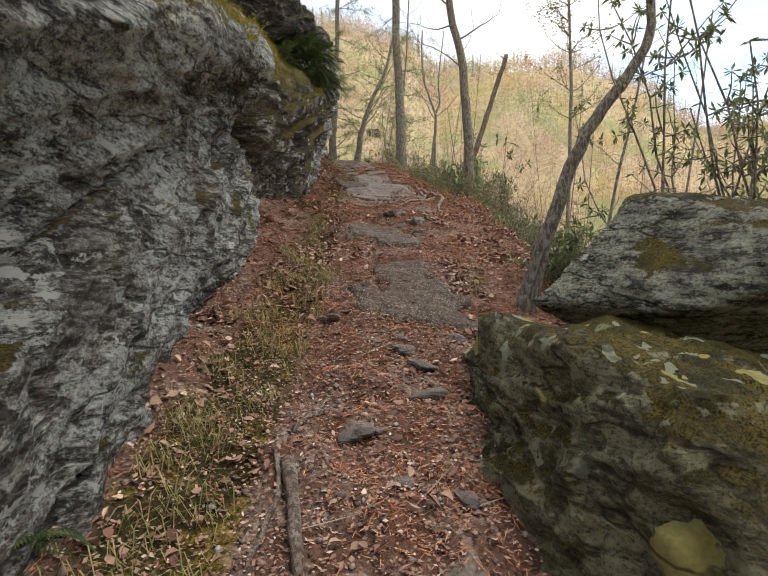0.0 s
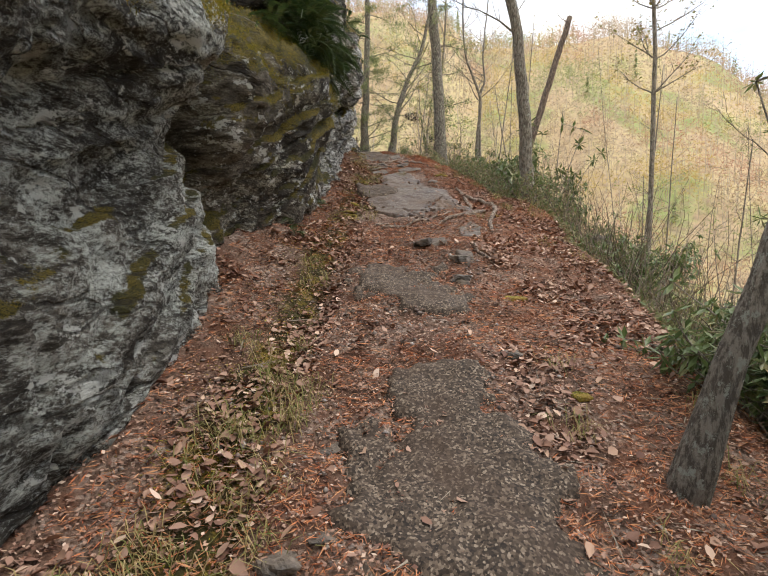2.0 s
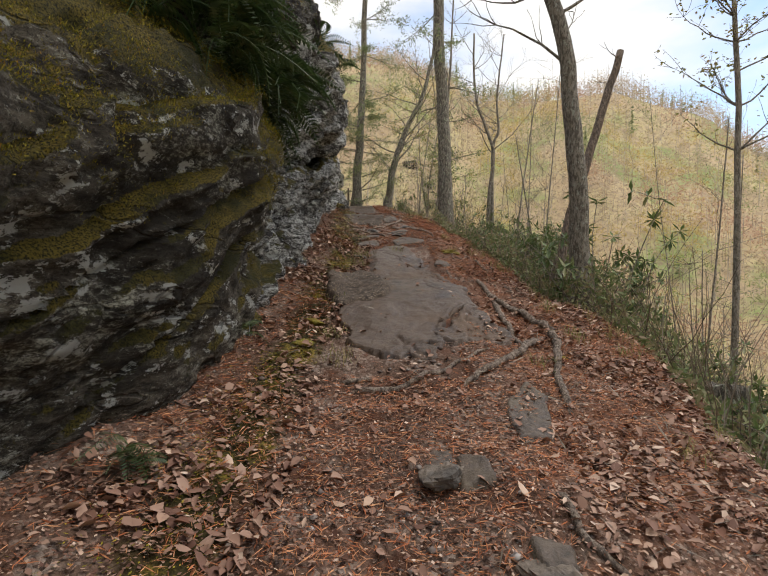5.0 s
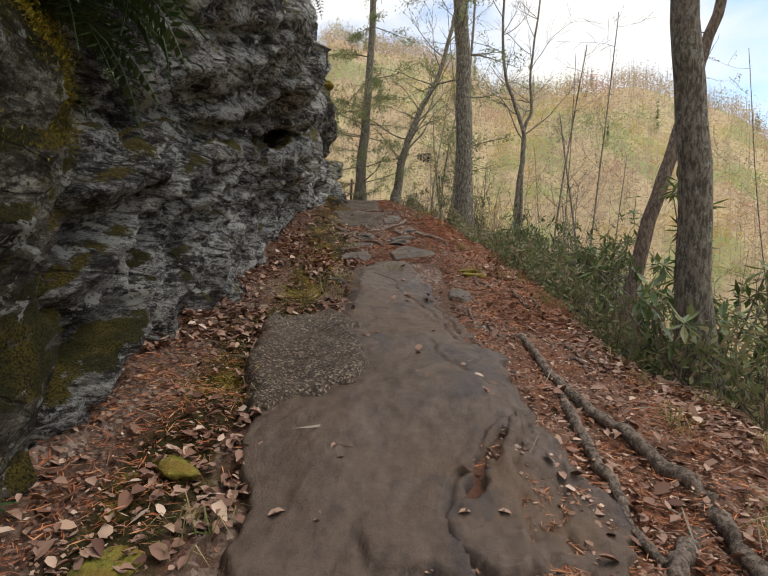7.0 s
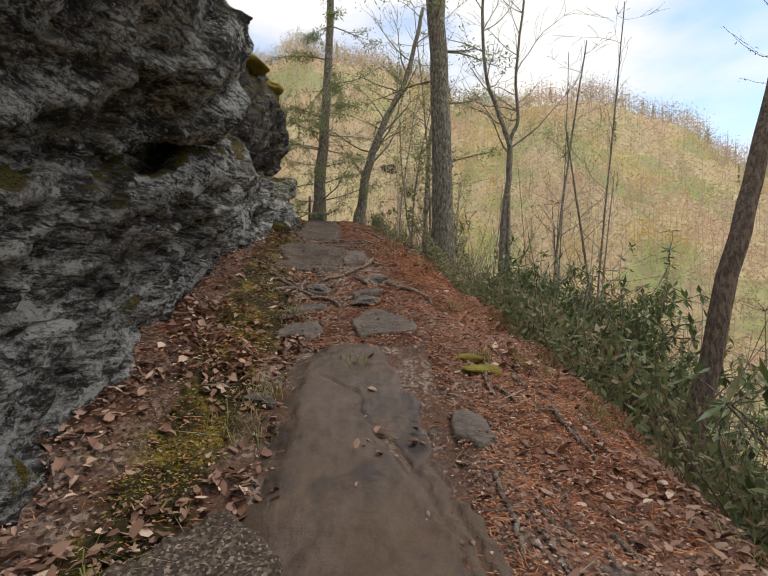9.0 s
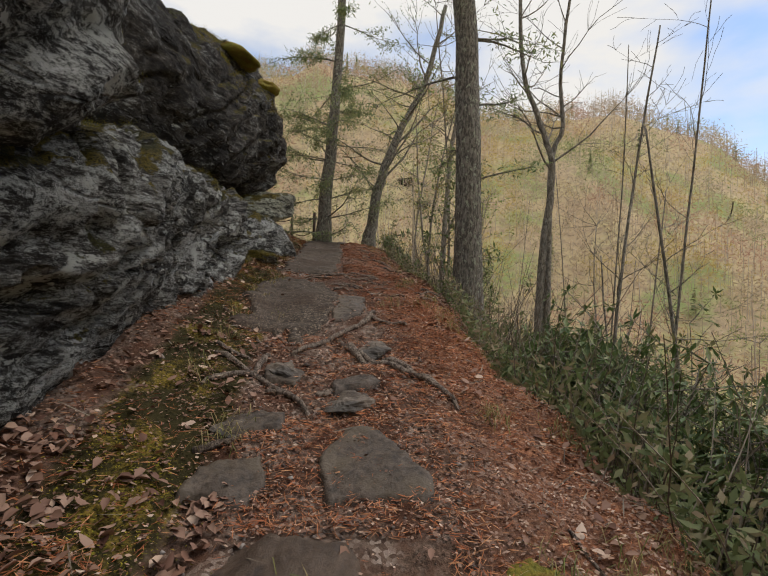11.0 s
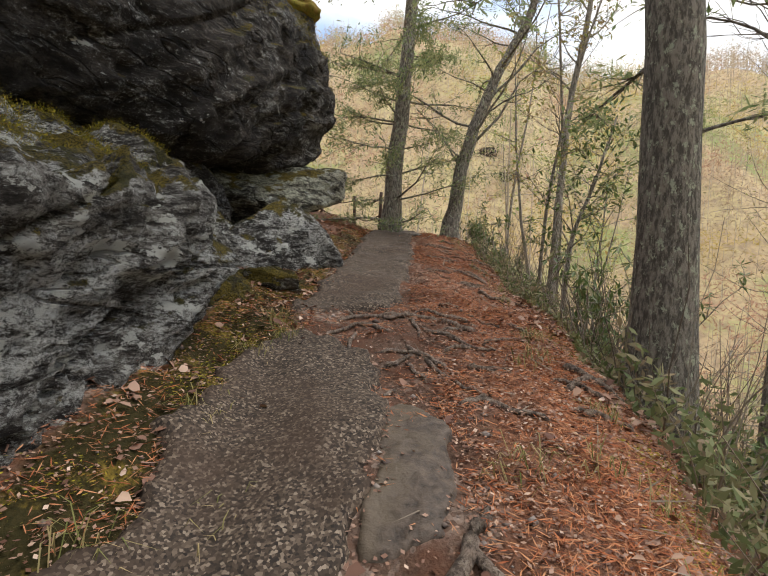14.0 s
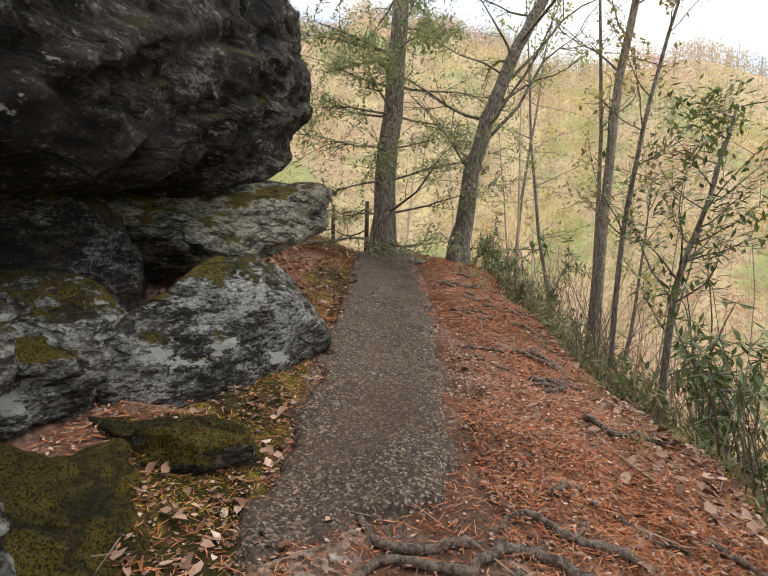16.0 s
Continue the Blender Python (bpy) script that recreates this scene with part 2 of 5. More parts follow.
def bark_material(name, dark, light, lichen):
    m, nd, ln, b = material(name, .9)
    ridge = tex(nd, ln, 38, 7, .75, (1, 1, .3))
    col = blend(nd, ln, gate(nd, ln, ridge, .44, .57), dark, light)
    col = blend(nd, ln, gate(nd, ln, tex(nd, ln, 17, 7, .8, (1, 1, .7)), .56, .585), col, lichen)
    ln.new(col, b.inputs["Base Color"])
    bumped(nd, ln, b, ridge, 1.0, .035)
    return m


def slab_material():
    """Brown bedrock, damp in sheets, with hairline cracks."""
    m, nd, ln, b = material("wet_rock", .4, 0, .22)
    n1, n2, n3 = tex(nd, ln, 16, 8, .75, (1, .45, 1), (0, 0, 12)), tex(nd, ln, .9, 5), tex(nd, ln, 90, 5, .75)
    col = blend(nd, ln, gate(nd, ln, n1, .36, .66), (.062, .042, .03), (.135, .096, .07))
    col = blend(nd, ln, math_node(nd, ln, "MULTIPLY", gate(nd, ln, n2, .5, .64), .7), col, (.125, .078, .046))
    col = blend(nd, ln, math_node(nd, ln, "MULTIPLY", gate(nd, ln, n3, .5, .65), .45), col, (.04, .034, .03))
    col = blend(nd, ln, math_node(nd, ln, "MULTIPLY", gate(nd, ln, tex(nd, ln, 2.6, 6, .7, (1, .5, 1)), .55, .62), .6), col, (.038, .032, .032))
    ln.new(col, b.inputs["Base Color"])
    r = nd.new("ShaderNodeMapRange")
    r.inputs["From Min"].default_value, r.inputs["From Max"].default_value = .42, .58
    r.inputs["To Min"].default_value, r.inputs["To Max"].default_value = .3, .52
    ln.new(n2, r.inputs["Value"])
    ln.new(r.outputs["Result"], b.inputs["Roughness"])
    bumped(nd, ln, b, math_node(nd, ln, "ADD", n1, math_node(nd, ln, "MULTIPLY", n3, .35)), .8, .012)
    return m


ROCK_GREY = rock_material("gneiss_grey", (.075, .064, .05), (.24, .225, .195), (.52, .55, .5), .506, .2, .58)
ROCK_WALL = rock_material("gneiss_wall", (.05, .043, .037), (.22, .21, .19), (.56, .57, .54), .514, .3, .575)
ROCK_MOSSY = rock_material("gneiss_mossy", (.07, .058, .042), (.16, .14, .11), (.5, .5, .41), .545, .86, .57)
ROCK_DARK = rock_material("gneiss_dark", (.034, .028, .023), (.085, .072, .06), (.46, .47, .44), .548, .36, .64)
ROCK_BOULDER = rock_material("boulder_lichen", (.14, .125, .075), (.31, .28, .165), (.36, .36, .22), .52, .3, .7, .75, 3.4)
ROCK_PALE = rock_material("gneiss_pale", (.06, .052, .04), (.26, .25, .2), (.44, .45, .35), .5, .2, .6)
STONE = two_tone("stone", (.075, .058, .043), (.2, .16, .125), 18, .75, bump=.7, dist=.02, c=(.07, .06, .05))
SLAB = slab_material()
ROOT = bark_material("root_bark", (.095, .07, .053), (.28, .215, .165), (.33, .27, .21))
BARK = bark_material("bark_grey", (.085, .072, .056), (.26, .23, .19), (.3, .31, .26))
BARK_DARK = bark_material("bark_dark", (.08, .07, .056), (.26, .23, .19), (.36, .38, .28))
BARK_THIN = bark_material("bark_thin", (.13, .115, .092), (.3, .265, .22), (.36, .34, .28))
DEAD_WOOD = bark_material("dead_wood", (.08, .06, .045), (.24, .18, .14), (.13, .1, .08))
RUST = two_tone("rusted_iron", (.05, .035, .028), (.1, .06, .04), 40, .8)
LITTER = island_material("leaf_litter", [(0, (.1, .045, .03)), (.3, (.23, .13, .09)), (.55, (.36, .235, .17)), (.8, (.17, .08, .05)), (.9, (.44, .29, .2)), (1, (.58, .44, .34))], .75)
NEEDLES = island_material("needle_litter", [(0, (.26, .075, .03)), (.4, (.44, .15, .06)), (.7, (.55, .27, .13)), (1, (.16, .065, .035))], .8)
GRASS = island_material("grass", [(0, (.16, .19, .05)), (.4, (.3, .24, .1)), (.7, (.4, .31, .15)), (1, (.1, .14, .03))], .7, .3, .25)
EVERGREEN = island_material("evergreen_leaf", [(0, (.065, .1, .034)), (.5, (.115, .165, .055)), (.8, (.18, .22, .08)), (1, (.22, .19, .09))], .45, .4, .28)
FERN = island_material("fern", [(0, (.025, .045, .014)), (.6, (.045, .08, .022)), (1, (.09, .1, .035))], .5, .4, .2)
HEMLOCK = island_material("hemlock_needle", [(0, (.13, .18, .08)), (.5, (.22, .27, .12)), (1, (.34, .33, .16))], .6, .3, .5)
SPRING = island_material("spring_leaf", [(0, (.2, .22, .06)), (.5, (.3, .27, .1)), (1, (.3, .2, .1))], .6, .3, .4)
MOSS = island_material("moss", [(0, (.09, .085, .012)), (.5, (.21, .18, .022)), (.85, (.32, .26, .035)), (1, (.3, .16, .04))], .95, .1)
TWIG = island_material("twigs", [(0, (.1, .08, .06)), (.5, (.2, .16, .12)), (1, (.3, .26, .2))], .85)
def woods_material():
    """Spring woods far off, aerial haze paled into the colours: tan twigs, with drifts of yellow-green, rose and dull
    green.
    """
    m, nd, ln, b = material("far_woods", .9, 0, .1)
    g = nd.new("ShaderNodeNewGeometry")
    isl = ramp(nd, ln, g.outputs["Random Per Island"], [(0, (.34, .26, .18)), (.4, (.58, .47, .33)), (.7, (.46, .38, .29)), (1, (.7, .58, .42))])
    col = blend(nd, ln, gate(nd, ln, tex(nd, ln, .055, 4, .6), .5, .56), isl, (.6, .47, .13))
    col = blend(nd, ln, gate(nd, ln, tex(nd, ln, .075, 5, .65, (1, 1, 1), (0, 0, 50)), .53, .6), col, (.25, .34, .11))
    col = blend(nd, ln, gate(nd, ln, tex(nd, ln, .06, 5, .6, (1, 1, 1), (40, 0, 110)), .53, .6), col, (.54, .32, .23))
    col = blend(nd, ln, .25, col, isl)
    ln.new(col, b.inputs["Base Color"])
    t = nd.new("ShaderNodeBsdfTranslucent")
    ln.new(col, t.inputs["Color"])
    mx = nd.new("ShaderNodeMixShader")
    mx.inputs[0].default_value = .45
    ln.new(b.outputs[0], mx.inputs[1])
    ln.new(t.outputs[0], mx.inputs[2])
    ln.new(mx.outputs[0], nd["Material Output"].inputs["Surface"])
    return m


WOODS = woods_material()
# conifers and trunks lightened likewise, distance haze held in their colours
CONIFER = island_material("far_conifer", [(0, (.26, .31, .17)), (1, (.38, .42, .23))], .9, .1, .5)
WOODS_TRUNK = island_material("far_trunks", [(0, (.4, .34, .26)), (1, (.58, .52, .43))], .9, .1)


def asphalt_material():
    m, nd, ln, b = material("old_asphalt", .8, 0, .2)
    cell = tex(nd, ln, 95, kind="Color")
    dist = tex(nd, ln, 95, kind="Distance")
    s = nd.new("ShaderNodeSeparateColor")
    ln.new(cell, s.inputs[0])
    col = ramp(nd, ln, s.outputs[0], [(0, (.02, .016, .013)), (.55, (.062, .045, .032)), (.85, (.128, .096, .07)), (1, (.25, .2, .15))])
    col = blend(nd, ln, math_node(nd, ln, "MULTIPLY", gate(nd, ln, tex(nd, ln, 2, 5), .45, .65), .55), col, (.06, .038, .026))
    ln.new(col, b.inputs["Base Color"])
    bumped(nd, ln, b, dist, -1.0, .02)
    return m


ASPHALT = asphalt_material()


def ground_material():
    """Trodden soil with grit, rust needle duff, moss and painted cliff shade by the cliff foot; tan leaf floor on the
    far slopes.
    """
    m, nd, ln, b = material("forest_soil", .85, 0, .15)
    fine, mid = tex(nd, ln, 60, 4, .75), tex(nd, ln, 5, 6, .65)
    soil = blend(nd, ln, gate(nd, ln, fine, .35, .65), (.035, .022, .015), (.2, .125, .088))
    soil = blend(nd, ln, gate(nd, ln, mid, .4, .6), soil, (.12, .058, .036))
    cell = tex(nd, ln, 48, kind="Color")
    s = nd.new("ShaderNodeSeparateColor")
    ln.new(cell, s.inputs[0])
    grit = ramp(nd, ln, s.outputs[1], [(0, (.06, .04, .03)), (.6, (.2, .14, .105)), (1, (.42, .34, .28))])
    soil = blend(nd, ln, math_node(nd, ln, "MULTIPLY", gate(nd, ln, tex(nd, ln, 3, 4), .45, .6), .8), soil, grit)
    duff = blend(nd, ln, gate(nd, ln, tex(nd, ln, 45, 4, .8, (1, 1, 1)), .4, .62), (.13, .048, .026), (.42, .19, .1))
    near = blend(nd, ln, gate(nd, ln, math_node(nd, ln, "ADD", attribute(nd, "duff"), math_node(nd, ln, "MULTIPLY", mid, .5)), .55, .85), soil, duff)
    moss = blend(nd, ln, gate(nd, ln, tex(nd, ln, 3, 6, .7), .5, .6), (.045, .036, .012), (.24, .17, .03))
    moss = blend(nd, ln, gate(nd, ln, tex(nd, ln, 60, 4), .42, .62), moss, (.03, .026, .008))
    near = blend(nd, ln, gate(nd, ln, math_node(nd, ln, "ADD", attribute(nd, "moss"), math_node(nd, ln, "MULTIPLY", tex(nd, ln, 4, 6, .7), .6)), .72, .86), near, moss)
    # far slope colours raised pale to stand in for aerial haze
    far = blend(nd, ln, gate(nd, ln, tex(nd, ln, .12, 6), .4, .6), (.52, .4, .25), (.56, .48, .26))
    far = blend(nd, ln, gate(nd, ln, tex(nd, ln, .06, 5), .52, .6), far, (.32, .37, .15))
    far = blend(nd, ln, gate(nd, ln, tex(nd, ln, .9, 6), .45, .7), far, (.34, .26, .18))
    # farthest ridge: woods green with the blue of distance haze mixed in
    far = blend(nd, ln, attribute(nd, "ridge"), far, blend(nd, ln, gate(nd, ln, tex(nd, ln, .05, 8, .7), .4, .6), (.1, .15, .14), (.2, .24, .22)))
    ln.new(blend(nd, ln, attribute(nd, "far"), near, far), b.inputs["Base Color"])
    bumped(nd, ln, b, math_node(nd, ln, "ADD", fine, mid), .8, .02)
    return m


SOIL = ground_material()


# ---- mesh helpers ----
class Geo:
    """Vertices and faces gathered for one mesh."""

    def __init__(self):
        self.v, self.f, self.n = [], [], 0

    def add(self, verts, faces):
        self.v.extend(verts)
        k = self.n
        self.f.extend([tuple(i + k for i in f) for f in faces])
        self.n += len(verts)

    def tube(self, pts, radii, sides=6, cap=True):
        pts = [Vector(p) for p in pts]
        verts, faces = [], []
        for i, p in enumerate(pts):
            d = (pts[min(i + 1, len(pts) - 1)] - pts[max(i - 1, 0)]).normalized()
            a = d.cross(Vector((0.31, 0.92, 0.23))).normalized()
            c = d.cross(a)
            for k in range(sides):
                t = 2 * math.pi * k / sides
                verts.append(p + radii[i] * (math.cos(t) * a + math.sin(t) * c))
        for i in range(len(pts) - 1):
            for k in range(sides):
                q = (k + 1) % sides
                faces.append((i * sides + k, i * sides + q, (i + 1) * sides + q, (i + 1) * sides + k))
        if cap:
            faces.append(tuple(range(sides - 1, -1, -1)))
            faces.append(tuple((len(pts) - 1) * sides + k for k in range(sides)))
        self.add(verts, faces)

    def leaf(self, p, along, side, length, width, fold=0.25):
        """A pointed, folded blade."""
        up = along.cross(side)
        mid, tip = p + along * length * .5 + up * fold * width, p + along * length
        self.add([p, mid + side * width * .5 - up * fold * width, tip, mid - side * width * .5 - up * fold * width, mid],
                 [(0, 1, 4), (1, 2, 4), (2, 3, 4), (3, 0, 4)])

    def mesh(self, name, smooth=False):
        me = bpy.data.meshes.new(name)
        me.from_pydata([tuple(p) for p in self.v], [], self.f)
        if smooth:
            me.polygons.foreach_set("use_smooth", [True] * len(me.polygons))
        me.update()
        return me


def link(name, me, mat, parent=None, label=""):
    ob = new(name, me)
    if mat and not me.materials:
        me.materials.append(mat)
    if parent:
        ob.parent = parent
    if label:
        ob["label"] = label
    return ob


def grid_mesh(name, P, smooth=True, wrap=False):
    """P: rows x columns x 3."""
    r, c = P.shape[:2]
    me = bpy.data.meshes.new(name)
    i = np.arange((r - 1) * c).reshape(r - 1, c)
    if wrap:
        j = np.roll(i, -1, axis=1)
        q = np.stack([i, j, j + c, i + c], -1).reshape(-1, 4)
    else:
        i = i[:, :-1]
        q = np.stack([i, i + 1, i + 1 + c, i + c], -1).reshape(-1, 4)
    me.vertices.add(r * c)
    me.vertices.foreach_set("co", P.reshape(-1).astype(np.float32))
    me.loops.add(q.size)
    me.loops.foreach_set("vertex_index", q.reshape(-1).astype(np.int32))
    me.polygons.add(len(q))
    me.polygons.foreach_set("loop_start", np.arange(0, q.size, 4, dtype=np.int32))
    if smooth:
        me.polygons.foreach_set("use_smooth", np.ones(len(q), bool))
    me.update(calc_edges=True)
    me.validate()
    return me


def smooth_rows(k, P, n):
    """Catmull-Rom through the rows of P at parameters k, resampled to n rows."""
    P = np.asarray(P, float)
    t = np.linspace(0, len(P) - 1, n)
    i = np.clip(t.astype(int), 0, len(P) - 2)
    f = (t - i).reshape(-1, *([1] * (P.ndim - 1)))
    a, b, c, d = (P[np.clip(i + o, 0, len(P) - 1)] for o in (-1, 0, 1, 2))
    return .5 * (2 * b + (c - a) * f + (2 * a - 5 * b + 4 * c - d) * f ** 2 + (3 * b - a - 3 * c + d) * f ** 3)


def crag(P, amount, seed, dip=.55, cracks=.5, fine_k=.26, bed_k=1.0):
    """Pushes a rock face along its normals: lumps, dipping foliation, cracks."""
    du, dv = np.gradient(P, axis=0), np.gradient(P, axis=1)
    n = np.cross(du, dv)
    n /= np.linalg.norm(n, axis=-1, keepdims=True) + 1e-9
    x, y, z = P[..., 0], P[..., 1], P[..., 2]
    s = z - dip * y
    lump = fbm(x * .9, y * .9, z * 1.2, 3, seed)
    fold = ridged(x * .8, y * .55 + z * .2, s * 2.6, 4, seed + 5)
    crack = np.clip(np.abs(vnoise(x * .6, y * .6, s * 1.5, seed + 9)) / .07, 0, 1) - 1
    joint = np.clip(np.abs(vnoise(x * .9 + 3, y * 1.25 + .35 * z, z * .35, seed + 15) + .12 * vnoise(x * 5, y * 5, z * 5, seed + 16)) / .05, 0, 1) - 1
    fine = fbm(x * 9, y * 7, z * 11, 4, seed + 3, .65)
    bed = s * 2.3 + .9 * vnoise(x * .7, y * .5, z * .6, seed + 8) + .25 * vnoise(x * 3, y * 3, z * 3, seed + 10)
    saw = bed - np.floor(bed)
    saw = np.where(saw < .88, saw / .88, (1 - saw) / .12) * (.5 + .5 * vnoise(x * .8, y * .8, z * .8, seed + 12))
    d = amount * (1.0 * lump + .4 * fold + fine_k * fine + cracks * (1.6 * crack + 1.1 * joint) + bed_k * saw)
    return P + n * d[..., None]


def rock_loft(name, label, stations, mat, seed, amount=.13, step=.038, flip=1, cracks=.5, fine_k=.26, bed_k=1.0):
    """A rock mass from cross-sections (y, [(x, z), ...]) that run from foot to back."""
    rows = np.array([[(x, y, z) for x, z in prof] for y, prof in stations])
    length = abs(stations[-1][0] - stations[0][0])
    girth = np.linalg.norm(np.diff(rows[len(rows) // 2], axis=0), axis=1).sum()
    P = smooth_rows(None, rows, int(length / step))
    P = np.swapaxes(smooth_rows(None, np.swapaxes(P, 0, 1), int(girth / step)), 0, 1)
    P = crag(P, amount * flip, seed, cracks=cracks, fine_k=fine_k, bed_k=bed_k)
    ob = link(name, grid_mesh(name, P), mat)
    ob["columns"] = P.shape[1] - 1
    return tagged(ob, label, "rock")


def rock_body(size, seed, planes=9, amount=.05, res=90, soft=14.0, cuts=()):
    """A broken block: the space inside random planes, its edges rounded, then roughened."""
    rng = np.random.default_rng(seed)
    th = np.linspace(0.0001, math.pi - .0001, res // 2)[:, None]
    ph = np.linspace(0, 2 * math.pi, res, endpoint=False)[None, :]
    d = np.stack([np.sin(th) * np.cos(ph), np.sin(th) * np.sin(ph), np.cos(th) * np.ones_like(ph)], -1)
    n = rng.normal(size=(planes, 3))
    n = np.concatenate([n / np.linalg.norm(n, axis=1, keepdims=True), np.eye(3), -np.eye(3)])
    off = np.concatenate([rng.uniform(.55, 1.0, planes), rng.uniform(.85, 1.0, 6)])
    if cuts:
        n = np.array([c[:3] for c in cuts], float)
        n, off = n / np.linalg.norm(n, axis=1, keepdims=True), np.array([c[3] for c in cuts])
    k = np.clip(np.einsum("ijk,pk->ijp", d, n), 0, None) / off
    r = (k ** soft).sum(-1, keepdims=True) ** (-1 / soft)
    P = d * r * np.array(size) * .5
    q = P / max(size) * 4
    w = amount * (fbm(q[..., 0], q[..., 1], q[..., 2] * 1.6, 4, seed) + .5 * ridged(q[..., 0], q[..., 1], q[..., 2] * 2, 3, seed + 4)) * (np.sin(th) ** .3)
    w = w + amount * .35 * (fbm(q[..., 0] * 6, q[..., 1] * 6, q[..., 2] * 8, 4, seed + 7, .6) + .6 * np.clip(np.abs(vnoise(q[..., 0] * 1.3, q[..., 1] * 1.3, q[..., 2] * 2.4, seed + 9)) / .06, 0, 1)) * np.sin(th) ** .3
    return P + d * w[..., None]


def boulder(name, label, centre, size, mat, seed, soft=14.0, turn=(0, 0, 0), amount=.06, res=90, cat="boulder", cuts=()):
    M = np.array(Euler([radians(a) for a in turn]).to_matrix())
    ob = link(name, grid_mesh(name, rock_body(size, seed, 9, amount, res, soft, cuts) @ M.T, wrap=True), mat)
    ob.location = centre
    return tagged(ob, label, cat)


def scatter_mesh(name, V, F, mat, label, cat):
    me = bpy.data.meshes.new(name)
    n, k = len(F), F.shape[1]
    me.vertices.add(len(V))
    me.vertices.foreach_set("co", V.reshape(-1).astype(np.float32))
    me.loops.add(n * k)
    me.loops.foreach_set("vertex_index", F.reshape(-1).astype(np.int32))
    me.polygons.add(n)
    me.polygons.foreach_set("loop_start", np.arange(0, n * k, k, dtype=np.int32))
    me.update(calc_edges=True)
    ob = link(name, me, mat)
    return tagged(ob, label, cat, kind="stuff")


# ---- ground: one sheet from the path to the skyline ----
def axis(lo, hi, fine, far_lo, far_hi, grow=1.16):
    mid = list(np.arange(lo, hi, fine))
    a, s = lo, fine
    left, right = [], []
    while a > far_lo:
        s = min(s * grow, 9)
        a -= s
        left.append(a)
    a, s = hi, fine
    while a < far_hi:
        right.append(a)
        s = min(s * grow, 9)
        a += s
    return np.array(left[::-1] + mid + right)


gx, gy = axis(-3.2, 3.4, .05, -420, 420), axis(-1.0, 27, .05, -300, 420)
GX, GY = np.meshgrid(gx, gy)
GZ = ground_z(GX, GY)
ground = link("ground", grid_mesh("ground", np.stack([GX, GY, GZ], -1)), SOIL)
tagged(ground, "trodden brown forest soil with rust needles and moss", "ground", kind="structure")
u_all = (GX - line_x(GY)).ravel()
y_all = GY.ravel()
side_k = np.interp(y_all, [0, 4, 8, 13, 16, 26], [.0, .15, .3, .45, .7, .9])
duff = np.clip(u_all - .2, 0, .6) * .55 + np.clip(-u_all - .5, 0, .5) * .15 + side_k * .5 - .1
moss = np.exp(-((u_all + np.interp(y_all, [0, 8, 16, 26], [.75, .85, 1.0, .75])) / .32) ** 2) * .55 + .22 * np.exp(-((u_all - np.interp(y_all, EDGE_Y, EDGE_U) + .1) / .22) ** 2)
moss = moss * np.interp(y_all, [0, 6, 13, 15, 27], [1.1, 1.0, 1.1, 1.5, 1.3])
moss = moss + .25 * np.exp(-((y_all - 2.3) / 1.6) ** 2) * np.clip((-u_all - .5) / .2, 0, 1)
# widens the dark moss at the cliff foot, doubling as the cliff's shade
moss = moss + .17 * np.clip((-u_all - .55) / .4, 0, 1) * np.interp(y_all, [0, 12, 14, 20, 26], [.35, .2, 1, 1, .5])
far = np.clip((np.hypot(GX, GY - 12).ravel() - 14) / 12, 0, 1)
# mask for the haze tint painted on ground past 195 m
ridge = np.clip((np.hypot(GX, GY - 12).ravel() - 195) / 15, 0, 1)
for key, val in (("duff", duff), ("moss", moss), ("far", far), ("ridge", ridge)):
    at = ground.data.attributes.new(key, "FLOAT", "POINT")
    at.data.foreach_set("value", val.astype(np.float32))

# ---- the cliff and its boulders ----
def foot(y, x, steps):
    """A cross-section from its foot on the ground: (out, up) from there."""
    z = float(land(x, y))
    return (y, [(x + a, z + b) for a, b in steps])


FACE = [(-.25, -.5), (0, 0), (-.08, .7), (-.22, 1.15), (-.02, 1.55), (.2, 1.9), (.06, 2.18), (-.5, 2.42), (-2.6, 2.8), (-5, 3.8)]
LEANING = rock_loft("leaning_rock", "grey leaning gneiss rock face with pale lichen", [
    foot(-4, -1.3, FACE), foot(-1, -1.25, FACE), foot(1.5, -1.25, FACE),
    foot(3.5, -1.33, FACE), foot(4.8, -1.42, [(a * 1.05, b) for a, b in FACE]), foot(5.7, -1.5, FACE),
    foot(6.2, -1.58, [(a - .13 * b, b * .97) for a, b in FACE]), foot(6.5, -2.3, [(a - .1 * b, b * .92) for a, b in FACE]), foot(6.7, -4.2, [(a, b * .85) for a, b in FACE])], ROCK_GREY, 11, .1, fine_k=.2)

